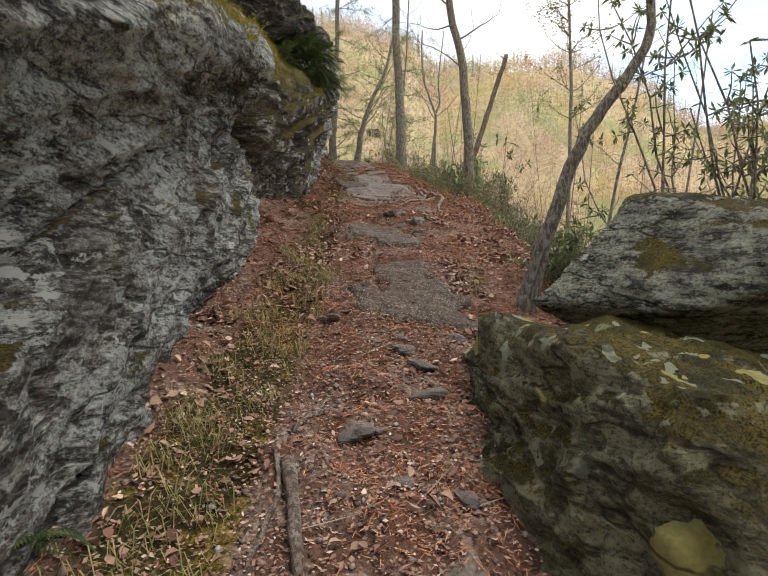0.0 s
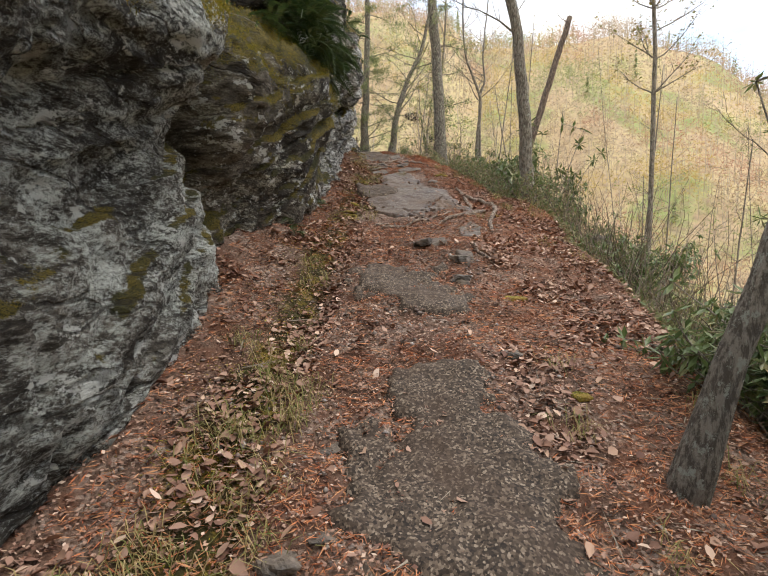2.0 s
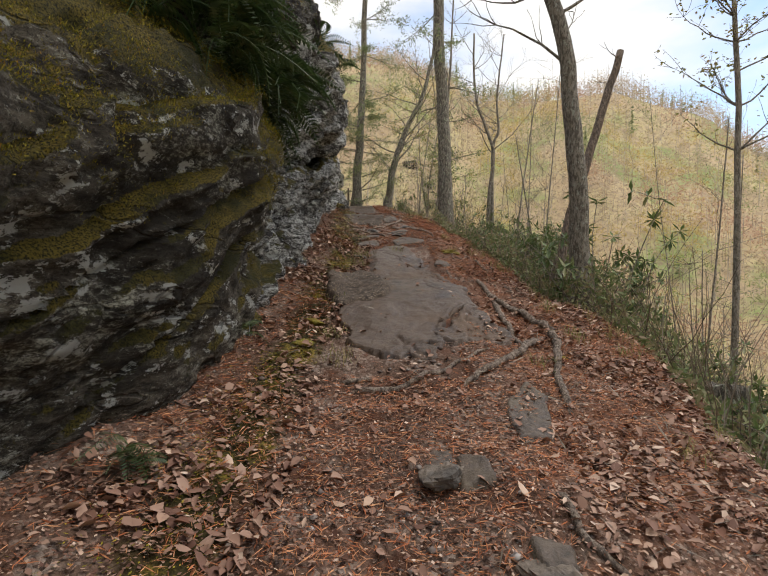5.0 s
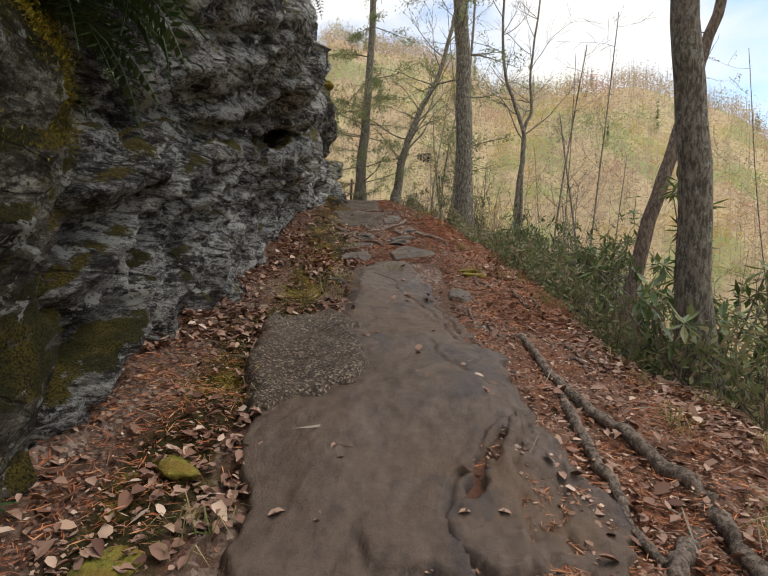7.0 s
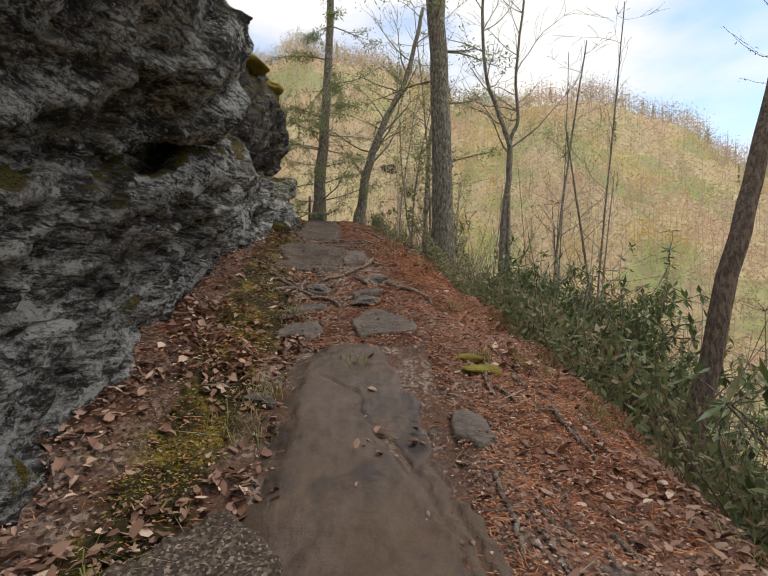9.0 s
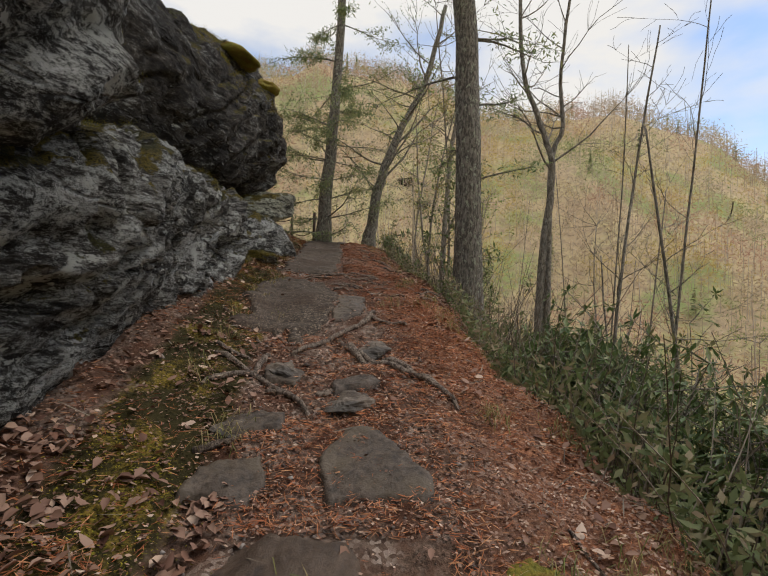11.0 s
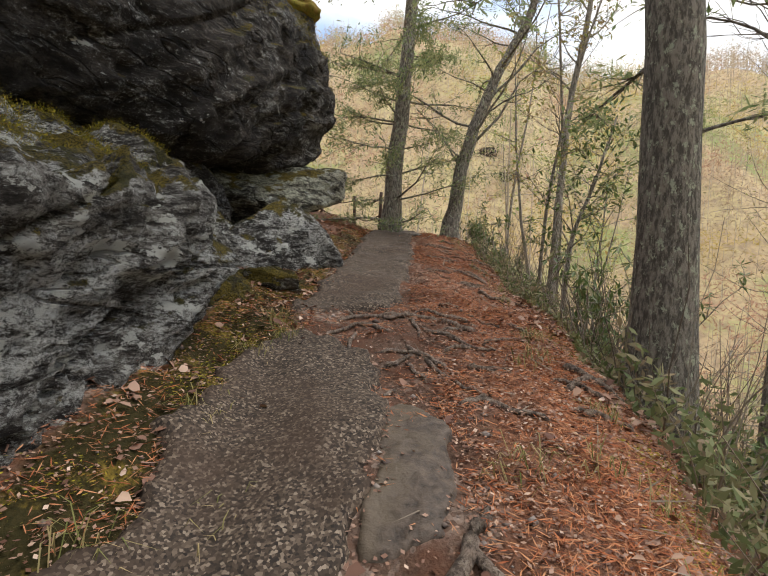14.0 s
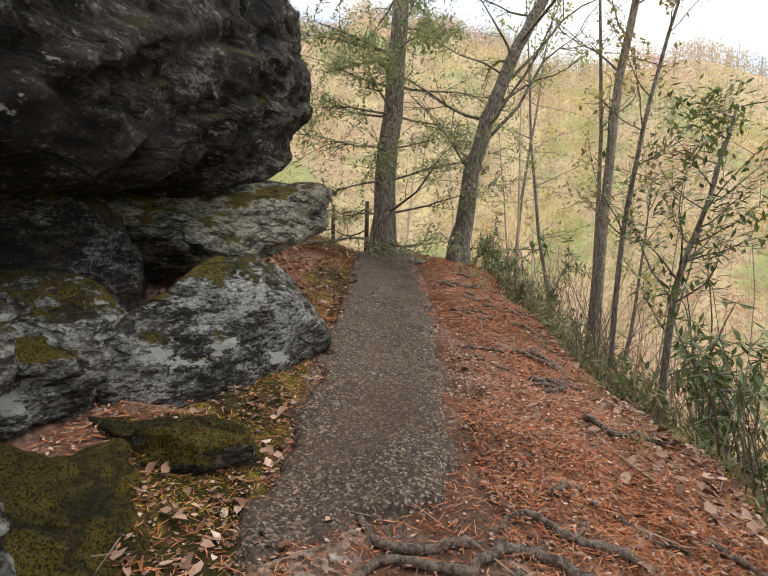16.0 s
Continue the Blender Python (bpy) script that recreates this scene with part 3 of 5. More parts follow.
MOSSY = rock_loft("mossy_rock", "dark mossy boulder with pale lichen patches on its flank", [
    foot(6.0, -3.0, [(-.2, -.4), (0, 0), (.1, .5), (.1, 1.0), (0, 1.5), (-.4, 1.9), (-1, 2.2), (-3, 2.8)]),
    foot(6.5, -1.95, [(-.2, -.4), (0, 0), (0, .5), (.35, 1.0), (.4, 1.5), (.1, 1.95), (-.6, 2.3), (-3, 2.8)]),
    foot(7.1, -1.62, [(-.3, -.4), (-.15, 0), (-.05, .5), (.15, 1.0), (.25, 1.5), (-.05, 1.95), (-.8, 2.4), (-3.2, 2.9)]),
    foot(8.0, -1.5, [(-.2, -.4), (0, 0), (.12, .5), (.3, 1.0), (.42, 1.5), (.12, 1.9), (-.75, 2.4), (-3.3, 2.9)]),
    foot(8.9, -1.45, [(-.2, -.4), (0, 0), (.15, .5), (.3, 1.0), (.36, 1.5), (.1, 1.9), (-.7, 2.3), (-3.3, 2.8)]),
    foot(9.7, -1.5, [(-.2, -.4), (0, 0), (.05, .5), (.1, 1.0), (.1, 1.5), (-.2, 1.9), (-.9, 2.3), (-3.3, 2.8)]),
    foot(10.4, -2.2, [(-.2, -.4), (0, 0), (0, .5), (0, 1.0), (0, 1.5), (-.2, 1.9), (-.9, 2.3), (-3.3, 2.8)])], ROCK_MOSSY, 23, .1, fine_k=.2)

WALL = rock_loft("rock_wall", "grey lichen-spotted rock wall with a slanting crack", [
    foot(9.2, -2.4, [(-.2, -.4), (0, 0), (0, .6), (0, 1.0), (-.3, 1.2), (.1, 1.6), (.15, 2.1), (-.3, 2.6), (-3, 3.4)]),
    foot(9.9, -1.65, [(-.2, -.4), (0, 0), (0, .6), (.05, 1.0), (-.1, 1.25), (.1, 1.6), (.2, 2.1), (-.2, 2.7), (-3, 3.4)]),
    foot(11.2, -1.62, [(-.2, -.4), (0, 0), (-.05, .6), (.05, 1.0), (-.05, 1.25), (.25, 1.65), (.3, 2.15), (-.1, 2.8), (-3, 3.5)]),
    foot(13.0, -1.75, [(-.2, -.4), (0, 0), (.05, .6), (.15, 1.0), (-.02, 1.2), (.38, 1.6), (.42, 2.1), (.0, 2.7), (-3, 3.4)]),
    foot(14.0, -1.85, [(-.2, -.4), (0, 0), (.05, .6), (.18, 1.05), (-.2, 1.25), (.15, 1.6), (.15, 2.0), (-.3, 2.5), (-3, 3.2)]),
    foot(14.6, -1.9, [(-.2, -.4), (0, 0), (.05, .6), (.14, 1.05), (-.15, 1.28), (-.55, 1.36), (-.9, 1.5), (-1.5, 1.8), (-3, 2.2)]),
    foot(15.6, -2.05, [(-.2, -.4), (0, 0), (.05, .6), (.1, 1.05), (-.3, 1.25), (-.7, 1.32), (-1.1, 1.4), (-1.6, 1.6), (-3, 2.0)]),
    foot(16.6, -2.1, [(-.2, -.4), (0, 0), (.02, .5), (.08, .9), (-.3, 1.1), (-.8, 1.2), (-1.2, 1.35), (-1.8, 1.5), (-3, 1.7)]),
    foot(17.6, -2.3, [(-.2, -.4), (0, 0), (.05, .4), (.1, .75), (-.2, .92), (-.7, 1.0), (-1.2, 1.1), (-1.8, 1.2), (-3, 1.4)]),
    foot(18.3, -2.9, [(-.2, -.4), (0, 0), (.05, .3), (.05, .55), (-.2, .72), (-.7, .8), (-1.2, .9), (-1.8, 1.0), (-3, 1.2)]),
    foot(18.8, -4.2, [(-.2, -.4), (0, -.2), (0, .1), (0, .3), (-.2, .4), (-.7, .5), (-1.2, .5), (-1.8, .6), (-3, .7)])], ROCK_WALL, 37, .12, cracks=.6, bed_k=1.7)

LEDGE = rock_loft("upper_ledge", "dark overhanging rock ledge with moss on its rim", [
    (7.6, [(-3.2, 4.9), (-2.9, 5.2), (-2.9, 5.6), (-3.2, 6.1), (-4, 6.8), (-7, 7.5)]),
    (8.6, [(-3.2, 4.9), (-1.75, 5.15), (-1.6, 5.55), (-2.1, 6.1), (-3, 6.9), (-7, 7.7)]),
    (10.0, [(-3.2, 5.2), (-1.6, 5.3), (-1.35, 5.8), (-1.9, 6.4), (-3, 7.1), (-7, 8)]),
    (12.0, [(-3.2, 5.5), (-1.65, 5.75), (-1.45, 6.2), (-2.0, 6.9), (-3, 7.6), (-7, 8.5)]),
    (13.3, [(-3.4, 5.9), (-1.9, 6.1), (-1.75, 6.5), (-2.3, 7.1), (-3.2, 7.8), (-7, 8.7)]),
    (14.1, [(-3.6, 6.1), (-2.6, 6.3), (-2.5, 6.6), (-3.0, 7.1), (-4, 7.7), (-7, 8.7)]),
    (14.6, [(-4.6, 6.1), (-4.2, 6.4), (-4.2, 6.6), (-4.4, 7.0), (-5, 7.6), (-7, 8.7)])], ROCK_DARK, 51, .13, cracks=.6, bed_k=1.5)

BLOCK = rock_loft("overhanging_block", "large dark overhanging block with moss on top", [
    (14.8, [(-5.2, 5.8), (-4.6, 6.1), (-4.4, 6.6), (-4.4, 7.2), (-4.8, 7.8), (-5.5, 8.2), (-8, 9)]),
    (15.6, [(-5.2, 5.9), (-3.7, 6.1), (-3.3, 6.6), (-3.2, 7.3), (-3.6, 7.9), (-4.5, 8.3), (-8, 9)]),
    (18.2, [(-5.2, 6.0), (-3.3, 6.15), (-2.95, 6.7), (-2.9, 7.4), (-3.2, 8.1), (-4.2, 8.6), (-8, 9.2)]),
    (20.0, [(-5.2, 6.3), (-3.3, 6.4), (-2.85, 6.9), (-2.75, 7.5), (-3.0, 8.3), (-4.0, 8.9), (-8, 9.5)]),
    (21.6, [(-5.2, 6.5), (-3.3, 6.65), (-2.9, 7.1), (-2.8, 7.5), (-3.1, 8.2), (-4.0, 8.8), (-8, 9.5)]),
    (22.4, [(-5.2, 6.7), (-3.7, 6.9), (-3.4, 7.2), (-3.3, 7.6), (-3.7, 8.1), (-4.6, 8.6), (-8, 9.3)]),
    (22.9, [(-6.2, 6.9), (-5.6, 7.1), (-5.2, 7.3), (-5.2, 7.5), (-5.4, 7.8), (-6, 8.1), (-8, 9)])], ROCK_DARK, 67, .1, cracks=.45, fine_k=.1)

boulder("ledge_block", "pale grey wedge of rock under the overhang", (-3.6, 21.1, 6.2), (1.7, 2.2, .8), ROCK_PALE, 71, 30, (8, 0, -12), .08)
# recess backing in the darkest gneiss, so the overhang's shade is in its colour
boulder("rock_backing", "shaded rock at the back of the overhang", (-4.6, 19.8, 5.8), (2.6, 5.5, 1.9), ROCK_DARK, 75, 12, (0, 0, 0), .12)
boulder("leaning_slab", "lichen-crusted slab leaning beside the asphalt", (-2.75, 20.25, 5.3), (.9, 2.4, 1.45), ROCK_WALL, 83, 34, (9, 30, -8), .05, 110)
boulder("rounded_rock", "rounded grey rock at the cliff foot", (-3.25, 19.0, 5.4), (.75, .9, .8), ROCK_WALL, 85, 14, (0, 0, 20), .06)
boulder("rounded_rock", "low brown rock with lichen at the cliff foot", (-3.35, 18.2, 5.25), (1.0, 1.0, .8), ROCK_WALL, 87, 18, (0, 0, 0), .06)
boulder("mossy_rock", "dark mossy rock at the foot of the cliff", (-2.62, 18.35, 4.95), (.9, 1.2, .7), ROCK_MOSSY, 88, 14, (0, 14, 10), .06)
boulder("mossy_rock", "small dark mossy rock at the foot of the cliff", (-2.5, 19.1, 5.0), (.6, .7, .4), ROCK_MOSSY, 89, 14, (0, 10, 40), .05)
boulder("mossy_boulder", "dark mossy boulder with yellow lichen crusts beside the path", (1.62, 2.2, .32), (2.3, 2.3, 1.7), ROCK_BOULDER, 91, 30, (0, 2, 6), .085, 240,
        cuts=[(.17, -.04, 1, .74), (-.1, -1, .42, .84), (-1, -.1, .2, .86), (-.75, -.65, .15, .98), (0, 1, .1, .95), (1, .1, .1, 1), (0, 0, -1, .9), (.45, -.8, .5, .93)])
boulder("perched_rock", "grey lichened rock perched on the mossy boulder", (2.72, 3.15, 1.24), (2.2, 1.7, 1.3), ROCK_PALE, 95, 40, (0, 4, 12), .05, 150,
        cuts=[(-.1, -.25, 1, .8), (-.15, -1, .25, .72), (-.1, -.6, -.9, .36), (-1, -.3, .35, .85), (-.8, -.3, -.8, .85), (1, 0, 0, 1), (0, 1, .2, .9), (0, .3, -1, 1.0)])


def moss_fuzz(ob, seed, n, v0, v1, y0, y1, cover=.0, size=.017):
    """Short upright moss shoots rooted on a rock's ledges, in uneven drifts."""
    me = ob.data
    m = len(me.polygons)
    co, no = np.empty(m * 3), np.empty(m * 3)
    me.polygons.foreach_get("center", co)
    me.polygons.foreach_get("normal", no)
    co, no = co.reshape(-1, 3), no.reshape(-1, 3)
    cols = ob["columns"]
    v = (np.arange(m) % cols) / cols
    if no[v > .9, 2].mean() < 0:
        no = -no
    drift = fbm(co[:, 0] * 1.6, co[:, 1] * 1.6, co[:, 2] * 1.6, 4, seed)
    ok = np.flatnonzero((v > v0) & (v < v1) & (co[:, 1] > y0) & (co[:, 1] < y1) & (no[:, 2] + .6 * drift > cover))
    if not len(ok):
        return
    g = np.random.default_rng(seed)
    i = g.choice(ok, n)
    p = co[i] + g.normal(0, .022, (n, 3))
    d = no[i] * .6 + np.array([0, 0, .5]) + g.normal(0, .5, (n, 3))
    d /= np.linalg.norm(d, axis=1, keepdims=True)
    side = np.cross(d, g.normal(size=(n, 3)))
    side /= np.linalg.norm(side, axis=1, keepdims=True) + 1e-6
    l = g.uniform(.4, 1.0, (n, 1)) * size
    V = np.stack([p - side * l * .16, p + side * l * .16, p + d * l], 1).reshape(-1, 3)
    return scatter_mesh("moss", V, np.arange(n)[:, None] * 3 + np.array([[0, 1, 2]]), MOSS, "yellow-green and rusty moss on the rock ledges", "moss")



moss_fuzz(LEANING, 1, 90000, .55, .86, 2.5, 6.6, .3, .022)
moss_fuzz(MOSSY, 2, 60000, .45, .85, 6.2, 10.2, .45)
moss_fuzz(WALL, 3, 40000, .5, .8, 14.0, 18.0, .5)
moss_fuzz(LEDGE, 4, 50000, .35, .7, 8.5, 14.2, .35)
moss_fuzz(BLOCK, 5, 45000, .55, .8, 18.5, 22.5, .45)


# ---- trees ----
def limb_path(rng, start, way, length, n, wander, rise):
    p, d = Vector(start), Vector(way).normalized()
    pts = [p.copy()]
    for k in range(n):
        d = (d + Vector((rng.uniform(-1, 1), rng.uniform(-1, 1), rng.uniform(-1, 1) + rise)) * wander).normalized()
        p = p + d * (length / n)
        pts.append(p.copy())
    return pts


def spray(geo, rng, pts, count, size, width, droop):
    for k in range(count):
        i = rng.randrange(max(1, len(pts) // 3), len(pts))
        p = pts[i] + Vector((rng.uniform(-1, 1), rng.uniform(-1, 1), rng.uniform(-1, 1))) * size * .9
        a = Vector((rng.uniform(-1, 1), rng.uniform(-1, 1), rng.uniform(-.6, .6) - droop)).normalized()
        s = a.cross(Vector((rng.uniform(-.4, .4), rng.uniform(-.4, .4), 1))).normalized()
        geo.leaf(p, a, s, size * rng.uniform(.6, 1.2), size * width * rng.uniform(.7, 1.2), .15)


def tree(label, spine, radius, seed, limbs=14, limb_len=1.6, from_h=.35, twigs=5, bark=None, leaf=None, leaf_mat=None,
         leaf_size=.06, leaf_count=8, leaf_width=.5, droop=.0, rise=.25, flat=False, taper=.35, name="tree"):
    """spine: points of the trunk from its root flare upwards."""
    rng = random.Random(seed)
    base = Vector(spine[0])
    top = new(name)
    top.location = base
    pts = [Vector(p) - base for p in smooth_rows(None, np.array(spine, float), 5 * (len(spine) - 1) + 1)]
    n = len(pts)
    pts = [p + Vector((rng.uniform(-1, 1), rng.uniform(-1, 1), 0)) * radius * .16 * (i > 1) for i, p in enumerate(pts)]
    pts[0] -= (pts[1] - pts[0]).normalized() * .3
    rad = [radius * (1 + .5 * max(0, 1 - i / (.12 * n))) * (1 - (1 - taper) * i / (n - 1)) for i in range(n)]
    g = Geo()
    g.tube(pts, rad, 12)
    link("trunk", g.mesh("trunk", True), bark or BARK, top)
    gb, gl = Geo(), Geo()
    for k in range(limbs):
        f = from_h + (1 - from_h) * (k + rng.random()) / limbs
        i = min(n - 2, int(f * (n - 1)))
        t = rng.uniform(0, 2 * math.pi)
        out = Vector((math.cos(t), math.sin(t), rng.uniform(-.1, .25) if flat else rng.uniform(.2, .9)))
        ln_ = limb_len * rng.uniform(.5, 1.15) * (1.25 - .6 * f)
        lp = limb_path(rng, pts[i], out, ln_, 7, .16 if flat else .24, rise)
        r0 = min(rad[i] * .4, .008 + ln_ * .009)
        gb.tube(lp, [r0 * (1 - .85 * q / 7) for q in range(8)], 5, False)
        if leaf:
            spray(gl, rng, lp, leaf_count, leaf_size, leaf_width, droop)
        for q in range(twigs):
            j = rng.randrange(2, 8)
            d = (lp[j] - lp[j - 1]).normalized() + Vector((rng.uniform(-1, 1), rng.uniform(-1, 1), rng.uniform(-.5, .8) if not flat else rng.uniform(-.3, .2)))
            tp = limb_path(rng, lp[j], d, ln_ * rng.uniform(.2, .5), 4, .3, rise * .6)
            gb.tube(tp, [max(.0025, r0 * .35 * (1 - .2 * w)) for w in range(5)], 3, False)
            if leaf:
                spray(gl, rng, tp, leaf_count, leaf_size, leaf_width, droop)
    if gb.n:
        link("branchwork", gb.mesh("branchwork", True), bark or BARK, top)["kind"] = "stuff"
    if gl.n:
        link("crown", gl.mesh("crown"), leaf_mat or SPRING, top)
    return tagged(top, label, "tree")


def gz(x, y):
    return float(ground_z(x, y))


def up(x, y, *rest):
    """A trunk's spine: its root on the ground, then (x, y, z) points."""
    return [(x, y, gz(x, y) - .05), *rest]


tree("leaning lichen-spotted hardwood trunk at the path's edge", up(1.3, 4.6, (1.54, 4.6, 1.8), (1.85, 4.62, 2.6), (2.23, 4.65, 3.12), (2.44, 4.7, 3.6), (2.5, 4.9, 4.6), (2.9, 5.1, 6)), .072, 1, 10, 1.8, .68, 6)
tree("tall grey trunk with lichen and drooping hemlock sprays", up(.62, 18.4, (.58, 18.4, 6.7), (.45, 18.4, 9.2), (.4, 18.4, 14), (.4, 18.4, 19)), .19, 2, 26, 1.4, .22, 6, BARK_DARK, True, HEMLOCK, .1, 18, .26, .1, .0, True, .5)
tree("hemlock trunk beside the fence with fine drooping sprays", up(-2.6, 25.3, (-2.5, 25.3, 8.3), (-2.35, 25.3, 11), (-2.2, 25.3, 17)), .2, 3, 46, 2.0, .1, 9, BARK_DARK, True, HEMLOCK, .11, 36, .26, .12, -.02, True, .4)
tree("crooked mossy hardwood forking over the path's end", up(-1.35, 25.2, (-1.2, 25.3, 7.1), (-.95, 25.35, 8.2), (-.5, 25.5, 9.4), (.1, 25.8, 10.8), (.6, 26, 13)), .16, 4, 20, 2.6, .25, 7, BARK_DARK, True, HEMLOCK, .09, 9, .3, .1, .15)
tree("grey trunk with lichen on the bank", up(2.1, 12.0, (1.97, 12.0, 4.4), (1.85, 12.0, 5.8), (1.46, 12.0, 7.7), (1.1, 12, 11), (1.0, 12, 15)), .13, 5, 14, 1.9, .4, 6)
tree("forked bare tree in the shrubs on the slope", up(1.85, 19.6, (1.9, 19.6, 5.2), (1.97, 19.6, 6.1), (2.0, 19.6, 6.75), (1.75, 19.6, 7.5), (1.5, 19.6, 8.3), (1.45, 19.6, 10)), .07, 7, 14, 1.9, .45, 8, BARK_THIN)
tree("bare forking stem rising from the shrubs", up(2.0, 19.55, (1.98, 19.6, 6.5), (2.15, 19.6, 7.3), (2.1, 19.6, 8.2), (2.3, 19.7, 10)), .05, 8, 12, 1.7, .5, 8, BARK_THIN)
tree("reddish dead leaning trunk, broken off at its top", up(2.1, 13.9, (2.5, 14, 4.2), (2.75, 14.1, 4.95), (3.1, 14.3, 6.0), (3.48, 14.5, 7.1)), .085, 9, 4, .8, .7, 3, DEAD_WOOD, taper=.7)
tree("slender tree with small pale new leaves on the slope", up(5.1, 14, (5.15, 14, 5.2), (5.05, 14, 7.8), (5.0, 14, 9.5)), .06, 10, 34, 1.3, .35, 7, BARK_THIN, True, SPRING, .08, 5, .6)
tree("thin upright trunk on the slope beyond the bank", up(.6, 24.5, (.75, 24.5, 8), (1.05, 24.5, 10.5), (1.2, 24.5, 14)), .075, 11, 14, 1.7, .3, 6, BARK_THIN)
tree("spindly understory tree with green leaves", up(.45, 21.6, (.5, 21.6, 5.6), (.75, 21.7, 6.4), (1.0, 21.8, 7.3)), .035, 12, 20, 1.2, .3, 6, BARK_THIN, True, EVERGREEN, .11, 6, .35, .2)
tree("thin sapling with green leaves on the slope", up(.2, 22.2, (.25, 22.2, 6.2), (.5, 22.2, 7.8), (.8, 22.2, 9)), .03, 13, 18, 1.1, .35, 6, BARK_THIN, True, SPRING, .08, 7, .4, .1)

# bare saplings down the slope
srng = random.Random(5)
for k in range(30):
    y = srng.uniform(7, 34)
    e = float(line_x(y) + np.interp(y, EDGE_Y, EDGE_U))
    x = e + .5 + 7 * srng.random() ** .8
    h = srng.uniform(3.5, 9)
    z = gz(x, y)
    lx, ly = srng.uniform(-.4, .4), srng.uniform(-.3, .3)
    tree("thin bare sapling on the slope", [(x, y, z - .05), (x + lx * .3, y + ly * .4, z + h * .35), (x + lx, y + ly, z + h * .7), (x + lx * 1.6, y + ly, z + h)],
         srng.uniform(.012, .034), 100 + k, 12, h * .2, .25, 5, BARK_THIN, k % 3 == 0, SPRING, .05, 2, .5, name="sapling")


# far woods on the slopes across the gorge
def far_woods():
    rng = np.random.default_rng(7)
    trunks, crowns, pines = Geo(), Geo(), Geo()
    r_ = random.Random(9)
    for k in range(22000):
        az = math.radians(r_.uniform(-42, 74))
        r = 24 + 140 * r_.random() ** .8
        x, y = r * math.sin(az), 12 + r * math.cos(az)
        z = float(land(x, y))
        h = r_.uniform(2.5, 6)
        if k % 4 == 0:
            trunks.tube([(x, y, z - .3), (x + r_.uniform(-.3, .3), y, z + h * 1.2)], [.02 + r * .0003, .02], 3, False)
        w = h * .3
        for q in range(14):
            c = Vector((x + r_.gauss(0, w * .6), y + r_.gauss(0, w * .6), z + h * r_.uniform(.1, 1.0)))
            a = Vector((r_.uniform(-1, 1), r_.uniform(-1, 1), r_.uniform(-.2, 1))).normalized()
            s = a.cross(Vector((r_.uniform(-1, 1), r_.uniform(-1, 1), .3))).normalized()
            ln_, wd = r_.uniform(.4, 1.0), r_.uniform(.05, .18)
            crowns.add([c - a * ln_ * .5, c + s * wd, c + a * ln_ * .5], [(0, 1, 2)])
    for k in range(95):
        az, r = math.radians(r_.uniform(-30, 65)), r_.uniform(60, 158)
        if k < 62:
            r = r_.uniform(145, 160)
        x, y = r * math.sin(az), 12 + r * math.cos(az)
        z, h = float(land(x, y)), r_.uniform(4, 8)
        for q in range(90):
            t = r_.random()
            w = h * .2 * (1.05 - t)
            a = r_.uniform(0, 6.28)
            c = Vector((x, y, z + h * (.15 + .85 * t)))
            o = Vector((math.cos(a), math.sin(a), -.25))
            s = Vector((-math.sin(a), math.cos(a), 0)) * r_.uniform(.1, .3)
            pines.add([c - s, c + s, c + o * w * r_.uniform(.7, 1.2)], [(0, 1, 2)])
    for k in range(240):
        az, r = math.radians(r_.uniform(-30, 80)), r_.uniform(15, 60)
        x, y = r * math.sin(az), 12 + r * math.cos(az)
        if x < line_x(y) + 2 and y < 30:
            continue
        z, h = float(land(x, y)), r_.uniform(3, 9)
        lean = r_.uniform(-.6, .6)
        trunks.tube([(x, y, z - .3), (x + lean * .4, y, z + h * .5), (x + lean, y, z + h)], [.035, .025, .01], 4, False)
        w = h * .2
        for q in range(90):
            t = r_.random()
            c = Vector((x + lean * t + r_.gauss(0, w * .6), y + r_.gauss(0, w * .6), z + h * (.25 + .8 * t)))
            a = Vector((r_.uniform(-1, 1), r_.uniform(-1, 1), r_.uniform(-.3, 1))).normalized()
            s = a.cross(Vector((r_.uniform(-1, 1), r_.uniform(-1, 1), .3))).normalized()
            ln_, wd = (r_.uniform(.3, .9), .008) if q % 3 else (r_.uniform(.1, .25), r_.uniform(.03, .08))
            crowns.add([c - a * ln_ * .5, c + s * wd, c + a * ln_ * .5], [(0, 1, 2)])
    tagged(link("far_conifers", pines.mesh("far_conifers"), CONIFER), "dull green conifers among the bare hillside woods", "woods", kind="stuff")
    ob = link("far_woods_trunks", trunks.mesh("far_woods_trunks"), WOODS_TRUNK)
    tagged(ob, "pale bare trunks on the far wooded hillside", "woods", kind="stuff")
    ob = link("far_woods", crowns.mesh("far_woods"), WOODS)
    tagged(ob, "hazy tan and yellow-green spring woods on the hillside", "woods", kind="stuff")


far_woods()


